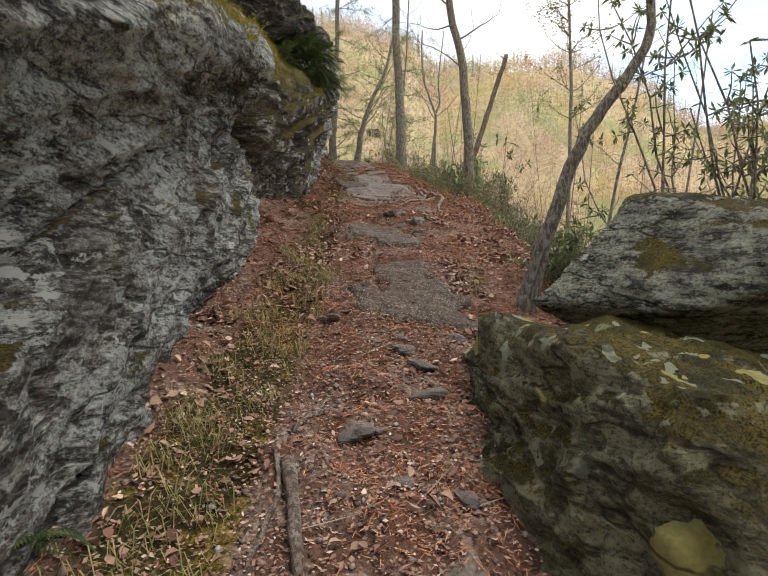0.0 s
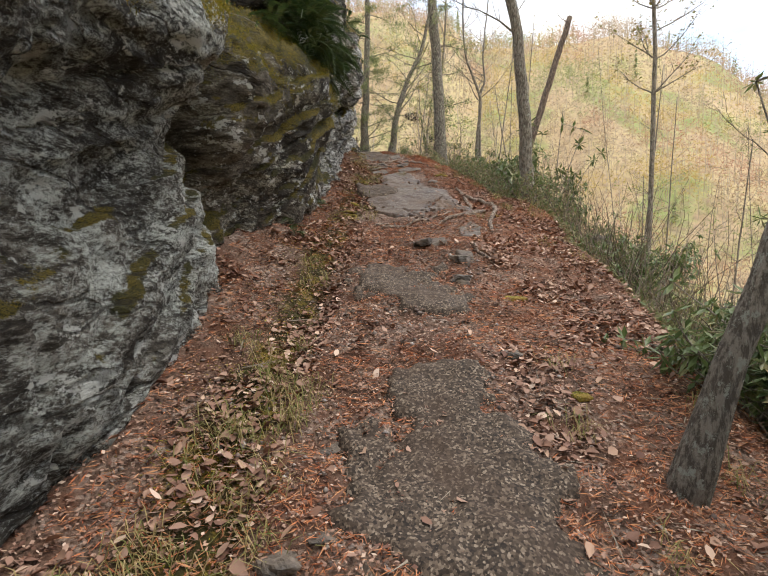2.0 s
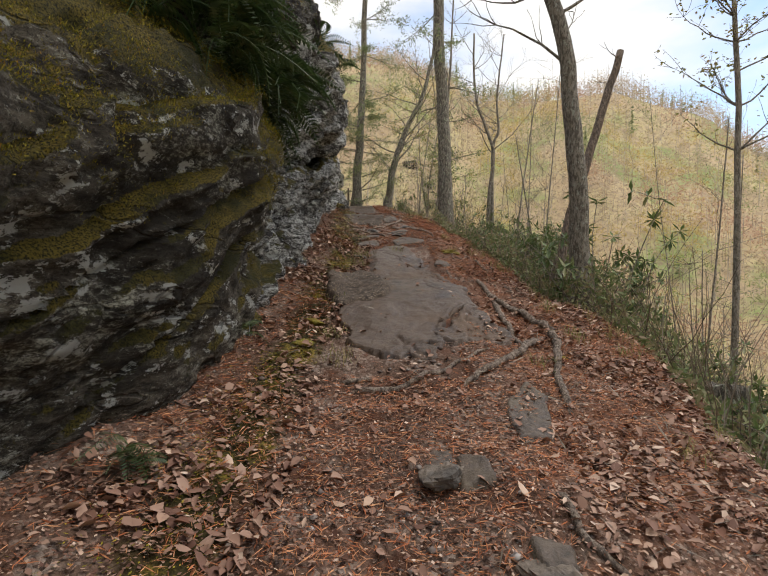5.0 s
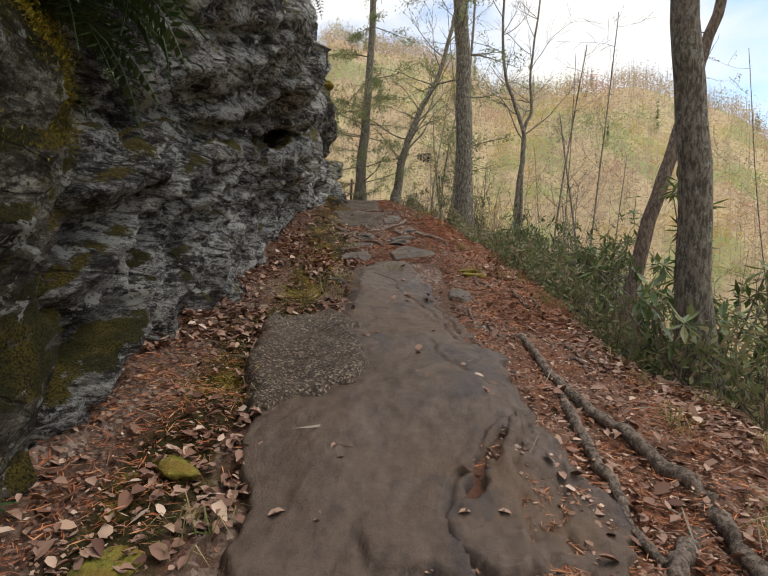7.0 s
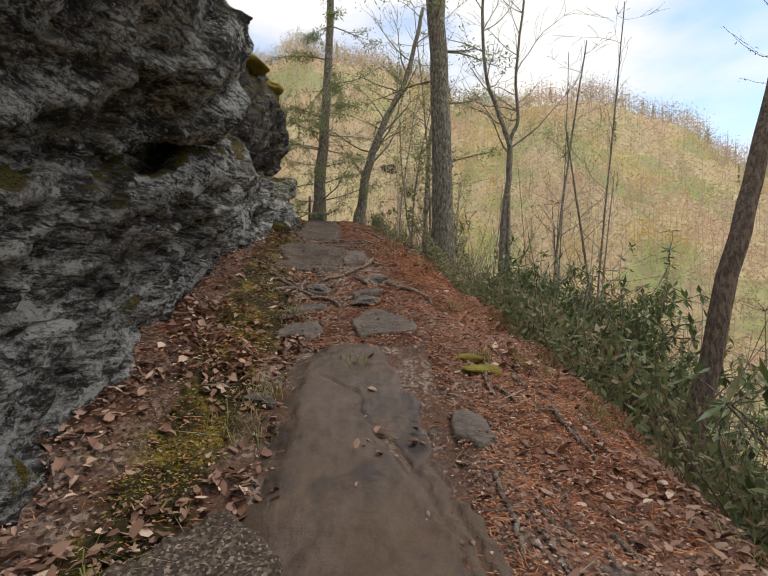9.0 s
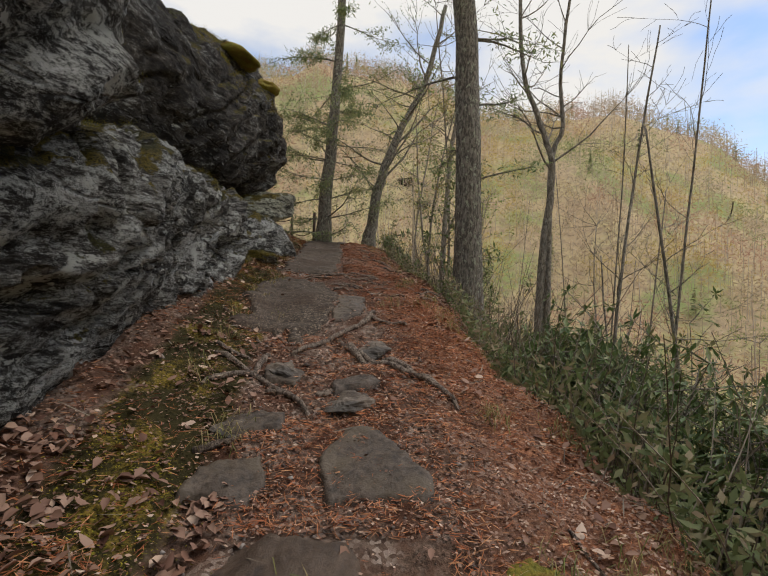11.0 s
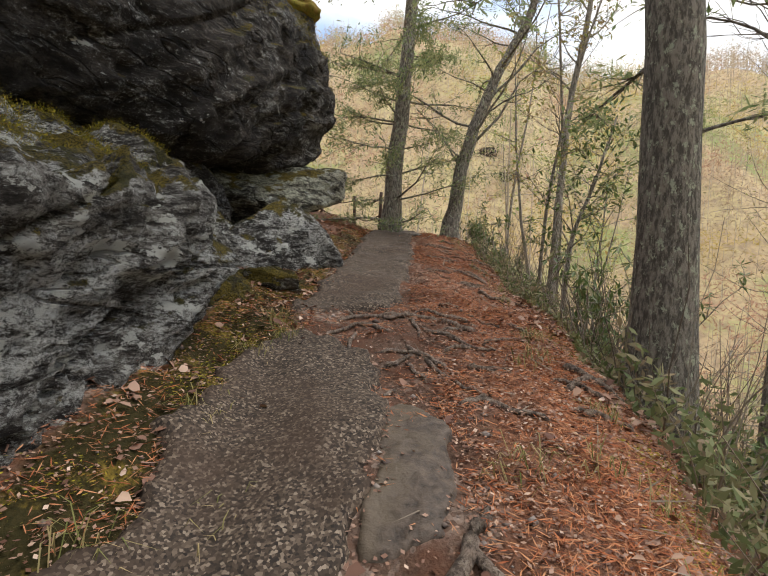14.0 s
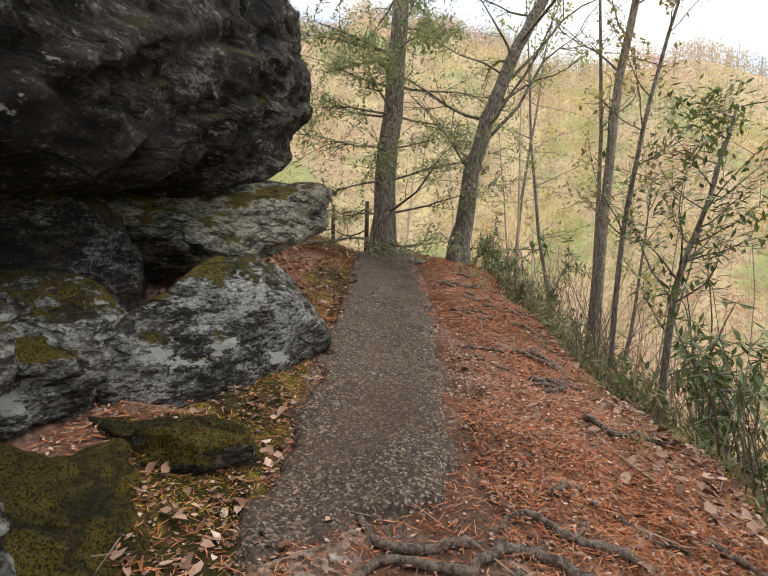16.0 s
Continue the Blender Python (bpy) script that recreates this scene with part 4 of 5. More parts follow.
# fresh spring foliage close below the path
def spring_trees(n, seed):
    r_ = random.Random(seed)
    wood, leafage = Geo(), Geo()
    for k in range(n):
        az, r = math.radians(r_.uniform(-12, 62)), r_.uniform(13, 34)
        x, y = r * math.sin(az), 12 + r * math.cos(az)
        if x < line_x(y) + 2.6:
            continue
        z, h = float(land(x, y)), r_.uniform(4, 9)
        spine = limb_path(r_, (x, y, z - .2), (r_.uniform(-.2, .2), r_.uniform(-.2, .2), 1), h, 8, .08, .1)
        wood.tube(spine, [.05 * (1 - .8 * q / 8) for q in range(9)], 5, False)
        for q in range(22):
            j = r_.randrange(3, 9)
            lp = limb_path(r_, spine[j], (r_.uniform(-1, 1), r_.uniform(-1, 1), r_.uniform(0, .7)), r_.uniform(.6, 1.8), 5, .25, .1)
            wood.tube(lp, [.012, .01, .008, .006, .005, .003], 3, False)
            if k % 2 == 0:
                spray(leafage, r_, lp, 26, .11, .5, .1)
    tagged(link("slope_trees", wood.mesh("slope_trees"), BARK_THIN), "slender grey trees on the slope below the path", "trees", kind="stuff")
    tagged(link("spring_foliage", leafage.mesh("spring_foliage"), FRESH), "fresh yellow-green spring leaves on the slope trees", "foliage", kind="stuff")


FRESH = island_material("fresh_leaf", [(0, (.2, .28, .08)), (.5, (.3, .36, .12)), (.8, (.4, .38, .14)), (1, (.5, .36, .14))], .6, .2, .5)
spring_trees(95, 31)


def outcrop(az, climb, eye_z, size, seed):
    """A dark rock standing out of the far hillside, along a bearing from the path."""
    r = 30.0
    while r < 140 and float(land(r * math.sin(az), 10 + r * math.cos(az))) < eye_z + r * math.tan(climb):
        r += .5
    x, y = r * math.sin(az), 10 + r * math.cos(az)
    boulder("hill_outcrop", "dark rock outcrop in the far hillside woods", (x, y, float(land(x, y)) - size * .12), (size * 1.6, size, size), ROCK_DARK, seed, 20, (0, 0, 30), size * .08, 50, "rock")


outcrop(radians(-1.2), radians(13.0), 4.1, 2.6, 801)
outcrop(radians(.9), radians(10.5), 4.1, 2.0, 802)


# ---- trail surfaces: bare rock slab and scraps of old asphalt ----
def edge_distance(X, Y, poly):
    """Signed distance to a closed outline, positive inside."""
    best, inside = np.full(X.shape, 1e9), np.zeros(X.shape, bool)
    for (x0, y0), (x1, y1) in zip(poly, poly[1:] + poly[:1]):
        dx, dy = x1 - x0, y1 - y0
        t = np.clip(((X - x0) * dx + (Y - y0) * dy) / (dx * dx + dy * dy), 0, 1)
        best = np.minimum(best, np.hypot(X - x0 - t * dx, Y - y0 - t * dy))
        if dy:
            inside ^= ((y0 > Y) != (y1 > Y)) & (X < x0 + (Y - y0) / dy * dx)
    return np.where(inside, best, -best)


def sheet(name, label, cat, poly, mat, thick, seed, ragged=.07, lip=.05, rough=.006, waves=0.0, step=.03, kind="structure", crack=0.0, cuts=(), plates=()):
    """A layer lying on the ground inside an outline, with a broken, rounded rim."""
    a = np.array(poly)
    xs, ys = np.arange(a[:, 0].min() - .15, a[:, 0].max() + .15, step), np.arange(a[:, 1].min() - .15, a[:, 1].max() + .15, step)
    X, Y = np.meshgrid(xs, ys)
    D = edge_distance(X, Y, poly) + ragged * fbm(X * 4, Y * 4, 0, 4, seed)
    k = np.clip(D / lip, -1, 1)
    Z = land(X, Y) + .05 * fbm(X * 1.3, Y * 1.3, 0, 3, 21) + np.where(k > 0, thick * np.sqrt(np.clip(1 - (1 - k) ** 2, 0, 1)), k * .06)
    Z = Z + rough * fbm(X * 14, Y * 14, 0, 3, seed + 2) + waves * ridged(X * 1.1 + .4 * Y, Y * .35, 0 * X + seed, 3, seed + 4) * (k > 0)
    if crack:
        n_ = np.abs(vnoise(X * 1.5 + .3 * Y, Y * .7, 0, seed + 6) + .25 * vnoise(X * 6, Y * 5, 0, seed + 7))
        Z = Z - crack * np.clip(1 - n_ / .05, 0, 1)
    wob = .03 * fbm(X * 7, Y * 7, 0, 3, seed + 8)
    for poly_, dz, soft_ in plates:
        Z = Z + dz * np.clip(.5 + (edge_distance(X, Y, poly_) + wob) / soft_, 0, 1)
    for line, deep, wide in cuts:
        d = np.full(X.shape, 1e9)
        for (x0, y0), (x1, y1) in zip(line, line[1:]):
            t = np.clip(((X - x0) * (x1 - x0) + (Y - y0) * (y1 - y0)) / ((x1 - x0) ** 2 + (y1 - y0) ** 2), 0, 1)
            d = np.minimum(d, np.hypot(X - x0 - t * (x1 - x0) + wob * .6, Y - y0 - t * (y1 - y0) + wob * .6))
        Z = Z - deep * np.clip(1.3 - d / wide, 0, 1)
    r, c = X.shape
    idx = np.arange(r * c).reshape(r, c)
    keep = (D[:-1, :-1] > -.08) | (D[1:, 1:] > -.08)
    q = np.stack([idx[:-1, :-1], idx[:-1, 1:], idx[1:, 1:], idx[1:, :-1]], -1)[keep]
    used = np.unique(q)
    back = np.full(r * c, -1)
    back[used] = np.arange(len(used))
    me = bpy.data.meshes.new(name)
    me.from_pydata(np.stack([X, Y, Z], -1).reshape(-1, 3)[used].tolist(), [], back[q].tolist())
    me.polygons.foreach_set("use_smooth", [True] * len(me.polygons))
    ob = link(name, me, mat)
    return tagged(ob, label, cat, kind=kind)


FLAT_STONE = two_tone("flat_stone", (.036, .026, .019), (.115, .085, .062), 24, .6, bump=.8, dist=.015, c=(.1, .075, .05))
SLAB_LINE = [(-.48, 9.33), (-.16, 9.2), (-.09, 9.31), (.09, 9.28), (.14, 9.42), (.27, 9.48), (.14, 9.8), (.26, 10.04), (.54, 10.54), (.5, 11.0), (.46, 11.3), (.32, 11.7), (.13, 12.4), (.05, 13.0), (-.1, 13.4),
             (-.28, 13.72), (-.6, 13.85), (-.85, 13.82), (-1.1, 13.4), (-1.05, 12.5), (-1.0, 12), (-.75, 11.5), (-.72, 10.5), (-.74, 10.04), (-.61, 9.63)]
sheet("rock_slab", "smooth wet brown bedrock slab worn across the path", "rock", SLAB_LINE, SLAB, .042, 3, .06, .012, .005, .008, .014, "",
      cuts=[([(-.21, 9.63), (-.15, 9.52), (-.05, 9.5), (.06, 9.54), (.13, 9.44)], .026, .016), ([(-.09, 9.46), (-.05, 9.35), (.05, 9.28)], .022, .016),
            ([(.1, 9.79), (.14, 9.99), (.24, 10.06), (.29, 10.28), (.54, 10.54)], .026, .016), ([(-.62, 13.18), (-.4, 13.08), (-.26, 12.76), (-.04, 12.44)], .026, .016),
            ([(.03, 13.06), (.08, 12.45), (.25, 11.69), (.38, 11.3)], .026, .016), ([(-.04, 12.44), (.1, 12.0), (.2, 11.5)], .019, .016), ([(.02, 11.3), (.12, 11.0), (.25, 10.85)], .016, .016)],
      plates=[([(-1.3, 14), (-1.3, 11.5), (-.62, 11.5), (-.72, 12.4), (-.78, 13.3), (-.7, 14)], -.06, .16), ([(.02, 13.8), (-.26, 12.76), (.1, 12.0), (.2, 11.4), (.7, 11.2), (.7, 13.6)], -.025, .05),
              ([(-.3, 9.1), (-.15, 9.52), (.06, 9.54), (.3, 9.3), (.2, 9.1)], -.02, .02)])
sheet("rock_step", "low broken bedrock step beside the slab", "rock", [(.2, 9.45), (.4, 9.48), (.65, 9.63), (.8, 9.9), (.68, 10.25), (.55, 10.5), (.3, 10.1), (.14, 9.8)], SLAB, .03, 5, .09, .012, .014, .02, .014, "",
      cuts=[([(.36, 9.5), (.42, 9.8), (.4, 10.1), (.5, 10.35)], .03, .013), ([(.58, 9.6), (.56, 9.9), (.62, 10.3)], .03, .013)], plates=[([(.38, 9.3), (.42, 9.8), (.4, 10.1), (.5, 10.6), (.9, 10.6), (.9, 9.4)], -.025, .015)])
sheet("pavement_1", "dark scrap of worn gravelly asphalt beside the slab", "pavement", [(-.8, 10.33), (-.52, 10.42), (-.33, 10.7), (-.35, 11.0), (-.48, 11.3), (-.57, 11.72), (-.78, 11.95), (-1.0, 11.8), (-1.12, 11.4), (-1.04, 10.7)], ASPHALT, .085, 7, .06, .03, .012)
sheet("pavement_2", "worn gravelly asphalt scrap with a broken edge", "pavement", [(-1.6, 16.0), (-1.3, 16.08), (-1.05, 15.8), (-.9, 16.1), (-.85, 16.8), (-1.0, 17.5), (-1.15, 18.0), (-1.75, 18.3), (-1.85, 17.5), (-1.7, 16.7)], ASPHALT, .055, 9, .09)
sheet("pavement_3", "narrow strip of old asphalt path covered in grit", "pavement", [(-1.95, 18.5), (-1.7, 18.85), (-1.45, 19.0), (-1.28, 19.1), (-1.3, 20), (-1.5, 21.5), (-1.85, 23.5), (-2.1, 25), (-2.3, 27), (-3.2, 27), (-2.95, 25), (-2.65, 23.4), (-2.4, 21.5), (-2.1, 19.8)], ASPHALT, .05, 11, .06)
sheet("pavement_4", "gritty asphalt remnant with a crumbled edge", "pavement", [(-.2, 4.75), (-.12, 4.1), (.1, 3.95), (.5, 3.98), (.8, 4.2), (.7, 4.8), (.4, 5.3), (0, 5.3)], ASPHALT, .045, 13, .17, .05, .014)
sheet("pavement_5", "crumbled asphalt ledge across the path", "pavement", [(-.55, 6.85), (-.2, 6.5), (0, 6.2), (.42, 6.15), (.5, 6.6), (.2, 7.1), (-.3, 7.2)], ASPHALT, .04, 15, .17, .05, .014)
FAR_FLAGS = [[(-.79, 16.43), (-.95, 17.26), (-.87, 17.43), (-.58, 17.07), (-.54, 16.5)], [(-.44, 13.97), (-.48, 14.37), (-.4, 14.57), (-.26, 14.55), (-.06, 14.33), (.07, 14.14), (.03, 14.0)],
         [(-1.11, 13.95), (-1.07, 14.15), (-.79, 14.25), (-.73, 14.1), (-.79, 13.96)], [(-1.07, 14.4), (-1.08, 14.57), (-.93, 14.66), (-.78, 14.62), (-.77, 14.47)], [(-1.07, 15.14), (-1.08, 15.34), (-.81, 15.24), (-.84, 15.06)],
         [(-.57, 14.75), (-.49, 14.95), (-.33, 14.91), (-.42, 14.69)]]
NEAR_FLAGS = [[(.53, 8.25), (.53, 8.69), (.72, 8.95), (.84, 8.85), (.78, 8.4)], [(.0, 7.9), (.04, 8.08), (.16, 8.1), (.2, 7.92)], [(.2, 7.8), (.2, 8.02), (.32, 8.0), (.34, 7.85)],
         [(.46, 7.2), (.46, 7.46), (.58, 7.44), (.6, 7.2)], [(.36, 6.88), (.38, 7.02), (.52, 7.0), (.52, 6.86)], [(.17, 12.62), (.2, 12.95), (.4, 12.9), (.44, 12.65), (.32, 12.5)], [(-.55, 14.98), (-.6, 15.1), (-.35, 15.2), (-.22, 15.05)]]
for k, out in enumerate(FAR_FLAGS + NEAR_FLAGS):
    sheet("flat_stone", "flat dark slab of stone bedded in the path", "stone", out, FLAT_STONE, .03, 60 + k, .035, .014, .006, .008, .016, kind="")


# ---- stones bedded in the trail ----
def stone(x, y, w, seed, sink=.3, mat=None, label="angular brown stone half buried in the trail"):
    rr = random.Random(seed)
    size = (w * rr.uniform(.8, 1.1), w * rr.uniform(.8, 1.3), w * rr.uniform(.3, .45))
    ob = boulder("stone", label, (x, y, gz(x, y) + size[2] * (.5 - sink) - .01), size, mat or STONE, seed, 40, (rr.uniform(-14, 14), rr.uniform(-14, 14), rr.uniform(0, 180)), w * .05, 32, "stone")
    ob.data.polygons.foreach_set("use_smooth", [False] * len(ob.data.polygons))
    return tagged(ob, group="stones on the trail")


for k, (x, y, w) in enumerate([(-.43, 4.0, .2), (-.37, 4.66, .16), (-.15, 2.54, .2), (.24, 2.93, .2), (-.04, 2.55, .13), (.22, 3.27, .2), (.08, 2.17, .14), (.12, 3.67, .15),
                               (-.1, 3.6, .11), (.14, 3.45, .17), (.54, 3.73, .22), (-.29, 4.1, .1), (.15, 4.64, .11), (.67, 5.58, .18), (.5, 7.36, .22), (.11, 7.93, .3),
                               (.43, 6.97, .2), (-.47, 14.81, .28), (-.95, 15.26, .26), (-.37, 15.72, .28), (-1.05, 14.5, .27), (.36, 2.1, .18), (.3, 1.7, .2), (-.1, 1.6, .2), (-.9, 12.9, .25), (-1.92, 24.3, .25)]):
    stone(x, y, w, 200 + k)
stone(.86, 3.66, .36, 240, .2, ROCK_BOULDER, "mossy lichened stone at the trail's edge")
stone(.75, 3.3, .4, 241, .2, ROCK_BOULDER, "mossy lichened stone at the trail's edge")


# ---- roots ----
def root(pts, r, seed):
    rr = random.Random(seed)
    P = smooth_rows(None, np.array(pts, float), 5 * (len(pts) - 1) + 1)
    n = len(P)
    line = []
    for i, (x, y) in enumerate(P):
        x, y = x + rr.uniform(-.009, .009), y + rr.uniform(-.009, .009)
        end = min(i, n - 1 - i) / max(1, n - 1)
        line.append((x, y, gz(x, y) + r * (.55 if end > .08 else -.3) + rr.uniform(-.1, .1) * r))
    g = Geo()
    g.tube(line, [r * .74 * (1.0 - .45 * i / n) * rr.uniform(.93, 1.07) for i in range(n)], 8)
    ob = link("tree_root", g.mesh("tree_root", True), ROOT)
    return tagged(ob, "gnarled grey-brown tree root lying bare on the trail", "root", "roots across the trail")


ROOTS_A = [(.034, [(-.5, 8.77), (-.17, 8.85), (.18, 9.1), (.58, 9.5)]), (.03, [(-.55, 8.88), (-.35, 8.97)]), (.05, [(1.06, 9.95), (.91, 9.76), (.78, 9.49), (.59, 9.19), (.41, 9.01), (.24, 8.86)]),
           (.055, [(1.16, 10.08), (1.14, 9.76), (1.06, 9.42), (.99, 9.14), (.96, 8.75)]), (.055, [(1.2, 10.1), (1.09, 10.27), (.97, 10.61), (.81, 10.96), (.75, 11.45), (.63, 12.15)]),
           (.042, [(.78, 10.9), (.79, 10.34), (.82, 10.06), (.82, 9.85), (.88, 9.7)]), (.022, [(.35, 12.4), (.38, 12.1), (.37, 11.85)]), (.02, [(.52, 12.27), (.57, 12.09), (.66, 12.0)])]
ROOTS_B = [(.03, [(-1.14, 14.25), (-.91, 14.43)]), (.032, [(-1.44, 15.26), (-.97, 15.03), (-.63, 14.67)]),
           (.04, [(-.65, 15.88), (-.34, 15.44), (.03, 15.16), (.26, 14.87)]), (.025, [(-1.5, 15.38), (-1.42, 15.34), (-1.3, 15.3), (-1.21, 15.35)]),
           (.036, [(-1.13, 15.52), (-1.14, 15.36), (-1.14, 15.15), (-1.18, 15.04), (-1.31, 14.89), (-1.37, 14.82)]), (.04, [(-.43, 16.7), (-.48, 16.44), (-.59, 16.2), (-.72, 15.96), (-.82, 15.82), (-.92, 15.6), (-1.0, 15.5)])]
ROOTS_C = [(.045, [(-.68, 15.94), (-.47, 15.67), (-.35, 15.52), (-.18, 15.4), (-.04, 15.27), (.07, 15.17), (.13, 15.0)]), (.022, [(-1.22, 15.97), (-1.12, 15.8), (-1.0, 15.72)]), (.03, [(-.99, 14.97), (-.85, 14.92), (-.77, 14.85)]),
           (.02, [(-1.34, 15.82), (-1.25, 15.64)]), (.035, [(-.66, 14.9), (-.54, 15.05)]), (.03, [(-.48, 16.47), (-.32, 16.35), (-.12, 16.21)]), (.025, [(-.94, 18.6), (-.59, 18.31), (-.4, 18.3)]), (.022, [(-.97, 18.19), (-.68, 17.77), (-.45, 17.59)])]
ROOTS_D = [(.035, [(-.42, 18.67), (-.72, 18.69), (-.93, 18.86), (-1.09, 18.85), (-1.23, 18.72), (-1.51, 18.75), (-1.66, 18.5)]), (.03, [(-1.17, 18.88), (-1.48, 18.85), (-1.69, 19.03)]), (.028, [(-1.12, 18.34), (-1.31, 18.52), (-1.48, 18.45), (-1.6, 18.22)]),
           (.024, [(-1.39, 18.4), (-1.35, 18.11), (-1.2, 17.76)]), (.024, [(-1.05, 18.8), (-.92, 18.36)]), (.028, [(-.66, 17.86), (-.82, 18.0), (-.96, 18.09), (-1.16, 18.03)]), (.022, [(-.93, 17.92), (-.77, 17.65)]),
           (.025, [(-1.06, 17.85), (-.9, 18.05)]), (.025, [(-.73, 18.14), (-.55, 18.3)]), (.02, [(-1.0, 17.44), (-.93, 17.6)]), (.03, [(-.55, 18.95), (-.83, 18.97), (-.94, 19.06), (-1.05, 19.06), (-1.13, 18.92)]), (.02, [(-.83, 18.95), (-.74, 19.12)])]
ROOTS_E = [(.025, [(-.21, 2.79), (-.39, 2.68), (-.49, 2.51), (-.52, 2.33), (-.46, 2.12), (-.48, 1.94), (-.52, 1.6)]), (.022, [(.3, 5.03), (.38, 4.83), (.61, 4.82)]), (.016, [(-.64, 3.69), (-.39, 3.75), (-.24, 3.78)]),
           (.05, [(-.44, 2.25), (-.37, 1.95), (-.31, 1.7)]), (.03, [(.62, 7.75), (.68, 7.52), (.8, 7.4)])]
for k, (r, pts) in enumerate(ROOTS_A + ROOTS_B + ROOTS_C + ROOTS_D + ROOTS_E):
    root(pts, r, 300 + k)
rr = random.Random(77)
for k in range(46):
    y = rr.uniform(17.4, 24)
    x = float(line_x(y)) + rr.uniform(.35, 1.2)
    a, l = rr.uniform(-.5, .5), rr.uniform(.14, .36)
    root([(x, y), (x + l * .5, y + a * l), (x + l, y + a * l * 1.6)], rr.uniform(.02, .034), 400 + k)


for k in range(22):
    y = rr.uniform(10.6, 14.2)
    x = float(line_x(y)) + rr.uniform(.6, 1.35)
    t, l = rr.uniform(-1.9, -.9), rr.uniform(.2, .5)
    root([(x, y), (x + l * .5 * math.cos(t) + rr.uniform(-.04, .04), y + l * .5 * math.sin(t)), (x + l * math.cos(t), y + l * math.sin(t))], rr.uniform(.012, .024), 460 + k)


# ---- litter: leaves, needles, grit, grass ----
def place(n, seed, weight, y0=-.8, y1=27.0, u0=-2.0, u1=5.0):
    g = np.random.default_rng(seed)
    y, u = g.uniform(y0, y1, n), g.uniform(u0, u1, n)
    keep = g.random(n) < weight(u, y, g)
    y, u = y[keep], u[keep]
    return u + line_x(y), y, g


def leaf_weight(u, y, g):
    x = u + line_x(y)
    w = np.where(u < -.55, 1.0, np.where(u > .65, .8, .07))
    w = np.where((y > 14) & (u < 1.2), w * .16, w)
    w = w * np.clip(.55 + 1.4 * fbm(x * 1.6, y * 1.6, 0, 3, 44), .08, 1)
    w = np.where((y < 3.6) & (u < -.4), w * .22, w)
    w = np.where((y > 8.6) & (u > .5), w * np.interp(u, [.5, 1.3, 1.8], [.25, .45, 1.0]), w)
    return np.where(u > 2.4, w * .5, w)


def leaves(n, seed):
    x, y, g = place(n, seed, leaf_weight)
    m = len(x)
    z = ground_z(x, y)
    t, l = g.uniform(0, 2 * np.pi, m), g.uniform(.025, .07, m)
    w, curl = l * g.uniform(.45, .75, m), g.uniform(-.25, .5, m)
    tilt = g.normal(0, .35, m)
    ax = np.stack([np.cos(t), np.sin(t), tilt], -1)
    sd = np.stack([-np.sin(t), np.cos(t), g.normal(0, .35, m)], -1)
    o = np.stack([x, y, z + .012 + .03 * g.random(m)], -1)
    L, W = l[:, None], w[:, None]
    lift = np.stack([0 * x, 0 * x, curl * w], -1)
    pts = [o - ax * L * .5, o - ax * L * .15 + sd * W * .5 + lift, o + ax * L * .25 + sd * W * .42 + lift, o + ax * L * .55, o + ax * L * .25 - sd * W * .42 + lift, o - ax * L * .15 - sd * W * .5 + lift, o]
    V = np.stack(pts, 1).reshape(-1, 3)
    b = np.arange(m)[:, None] * 7
    F = np.concatenate([b + np.array(q)[None] for q in ((0, 1, 6), (1, 2, 6), (2, 3, 6), (3, 4, 6), (4, 5, 6), (5, 0, 6))])
    return V, F


scatter_mesh("leaf_litter", *leaves(190000, 3), LITTER, "curled brown and pinkish fallen leaves", "leaves")


def needle_weight(u, y, g):
    x = u + line_x(y)
    w = np.interp(y, [0, 4, 9, 14, 17, 27], [.25, .45, .5, .7, 1, 1]) * np.clip(.6 + 1.2 * fbm(x * 1.2, y * 1.2, 0, 3, 47), .1, 1)
    w = np.where((u < -.6) & (y > 13.5) & (y < 20.5), .3 * w, w)
    on = (u > -.75) & (u < .4) & (y > 9) & (y < 13.8)
    path = (np.abs(u + .15) < .4) & (y > 16)
    return np.where(on, .03, np.where(path, w * .25, w))


def needles(n, seed, weight=needle_weight, lo=.03, hi=.1, half=.0018, up_=.02):
    x, y, g = place(n, seed, weight, u0=-1.6, u1=3.0)
    m = len(x)
    t, l = g.uniform(0, 2 * np.pi, m), g.uniform(lo, hi, m)
    o = np.stack([x, y, ground_z(x, y) + .006 + up_ * g.random(m)], -1)
    ax = np.stack([np.cos(t), np.sin(t), g.normal(0, .18, m)], -1) * l[:, None] * .5
    sd = np.stack([-np.sin(t), np.cos(t), g.normal(0, .5, m)], -1) * (half * g.uniform(.7, 1.5, m))[:, None]
    V = np.stack([o - ax, o + sd, o + ax, o - sd], 1).reshape(-1, 3)
    return V, np.arange(m)[:, None] * 4 + np.array([[0, 1, 2, 3]])


scatter_mesh("needle_litter", *needles(620000, 5), NEEDLES, "rust-red fallen pine needles", "needles")


def chip_weight(u, y, g):
    w = np.where((u > -.75) & (u < .4) & (y > 9) & (y < 13.8), .04, np.where((np.abs(u + .15) < .4) & (y > 16), .2, .8))
    w = np.where((u < -.55) & (y > 8.5), .6 * w, w)
    return np.where(u > 2.2, .3 * w, w)


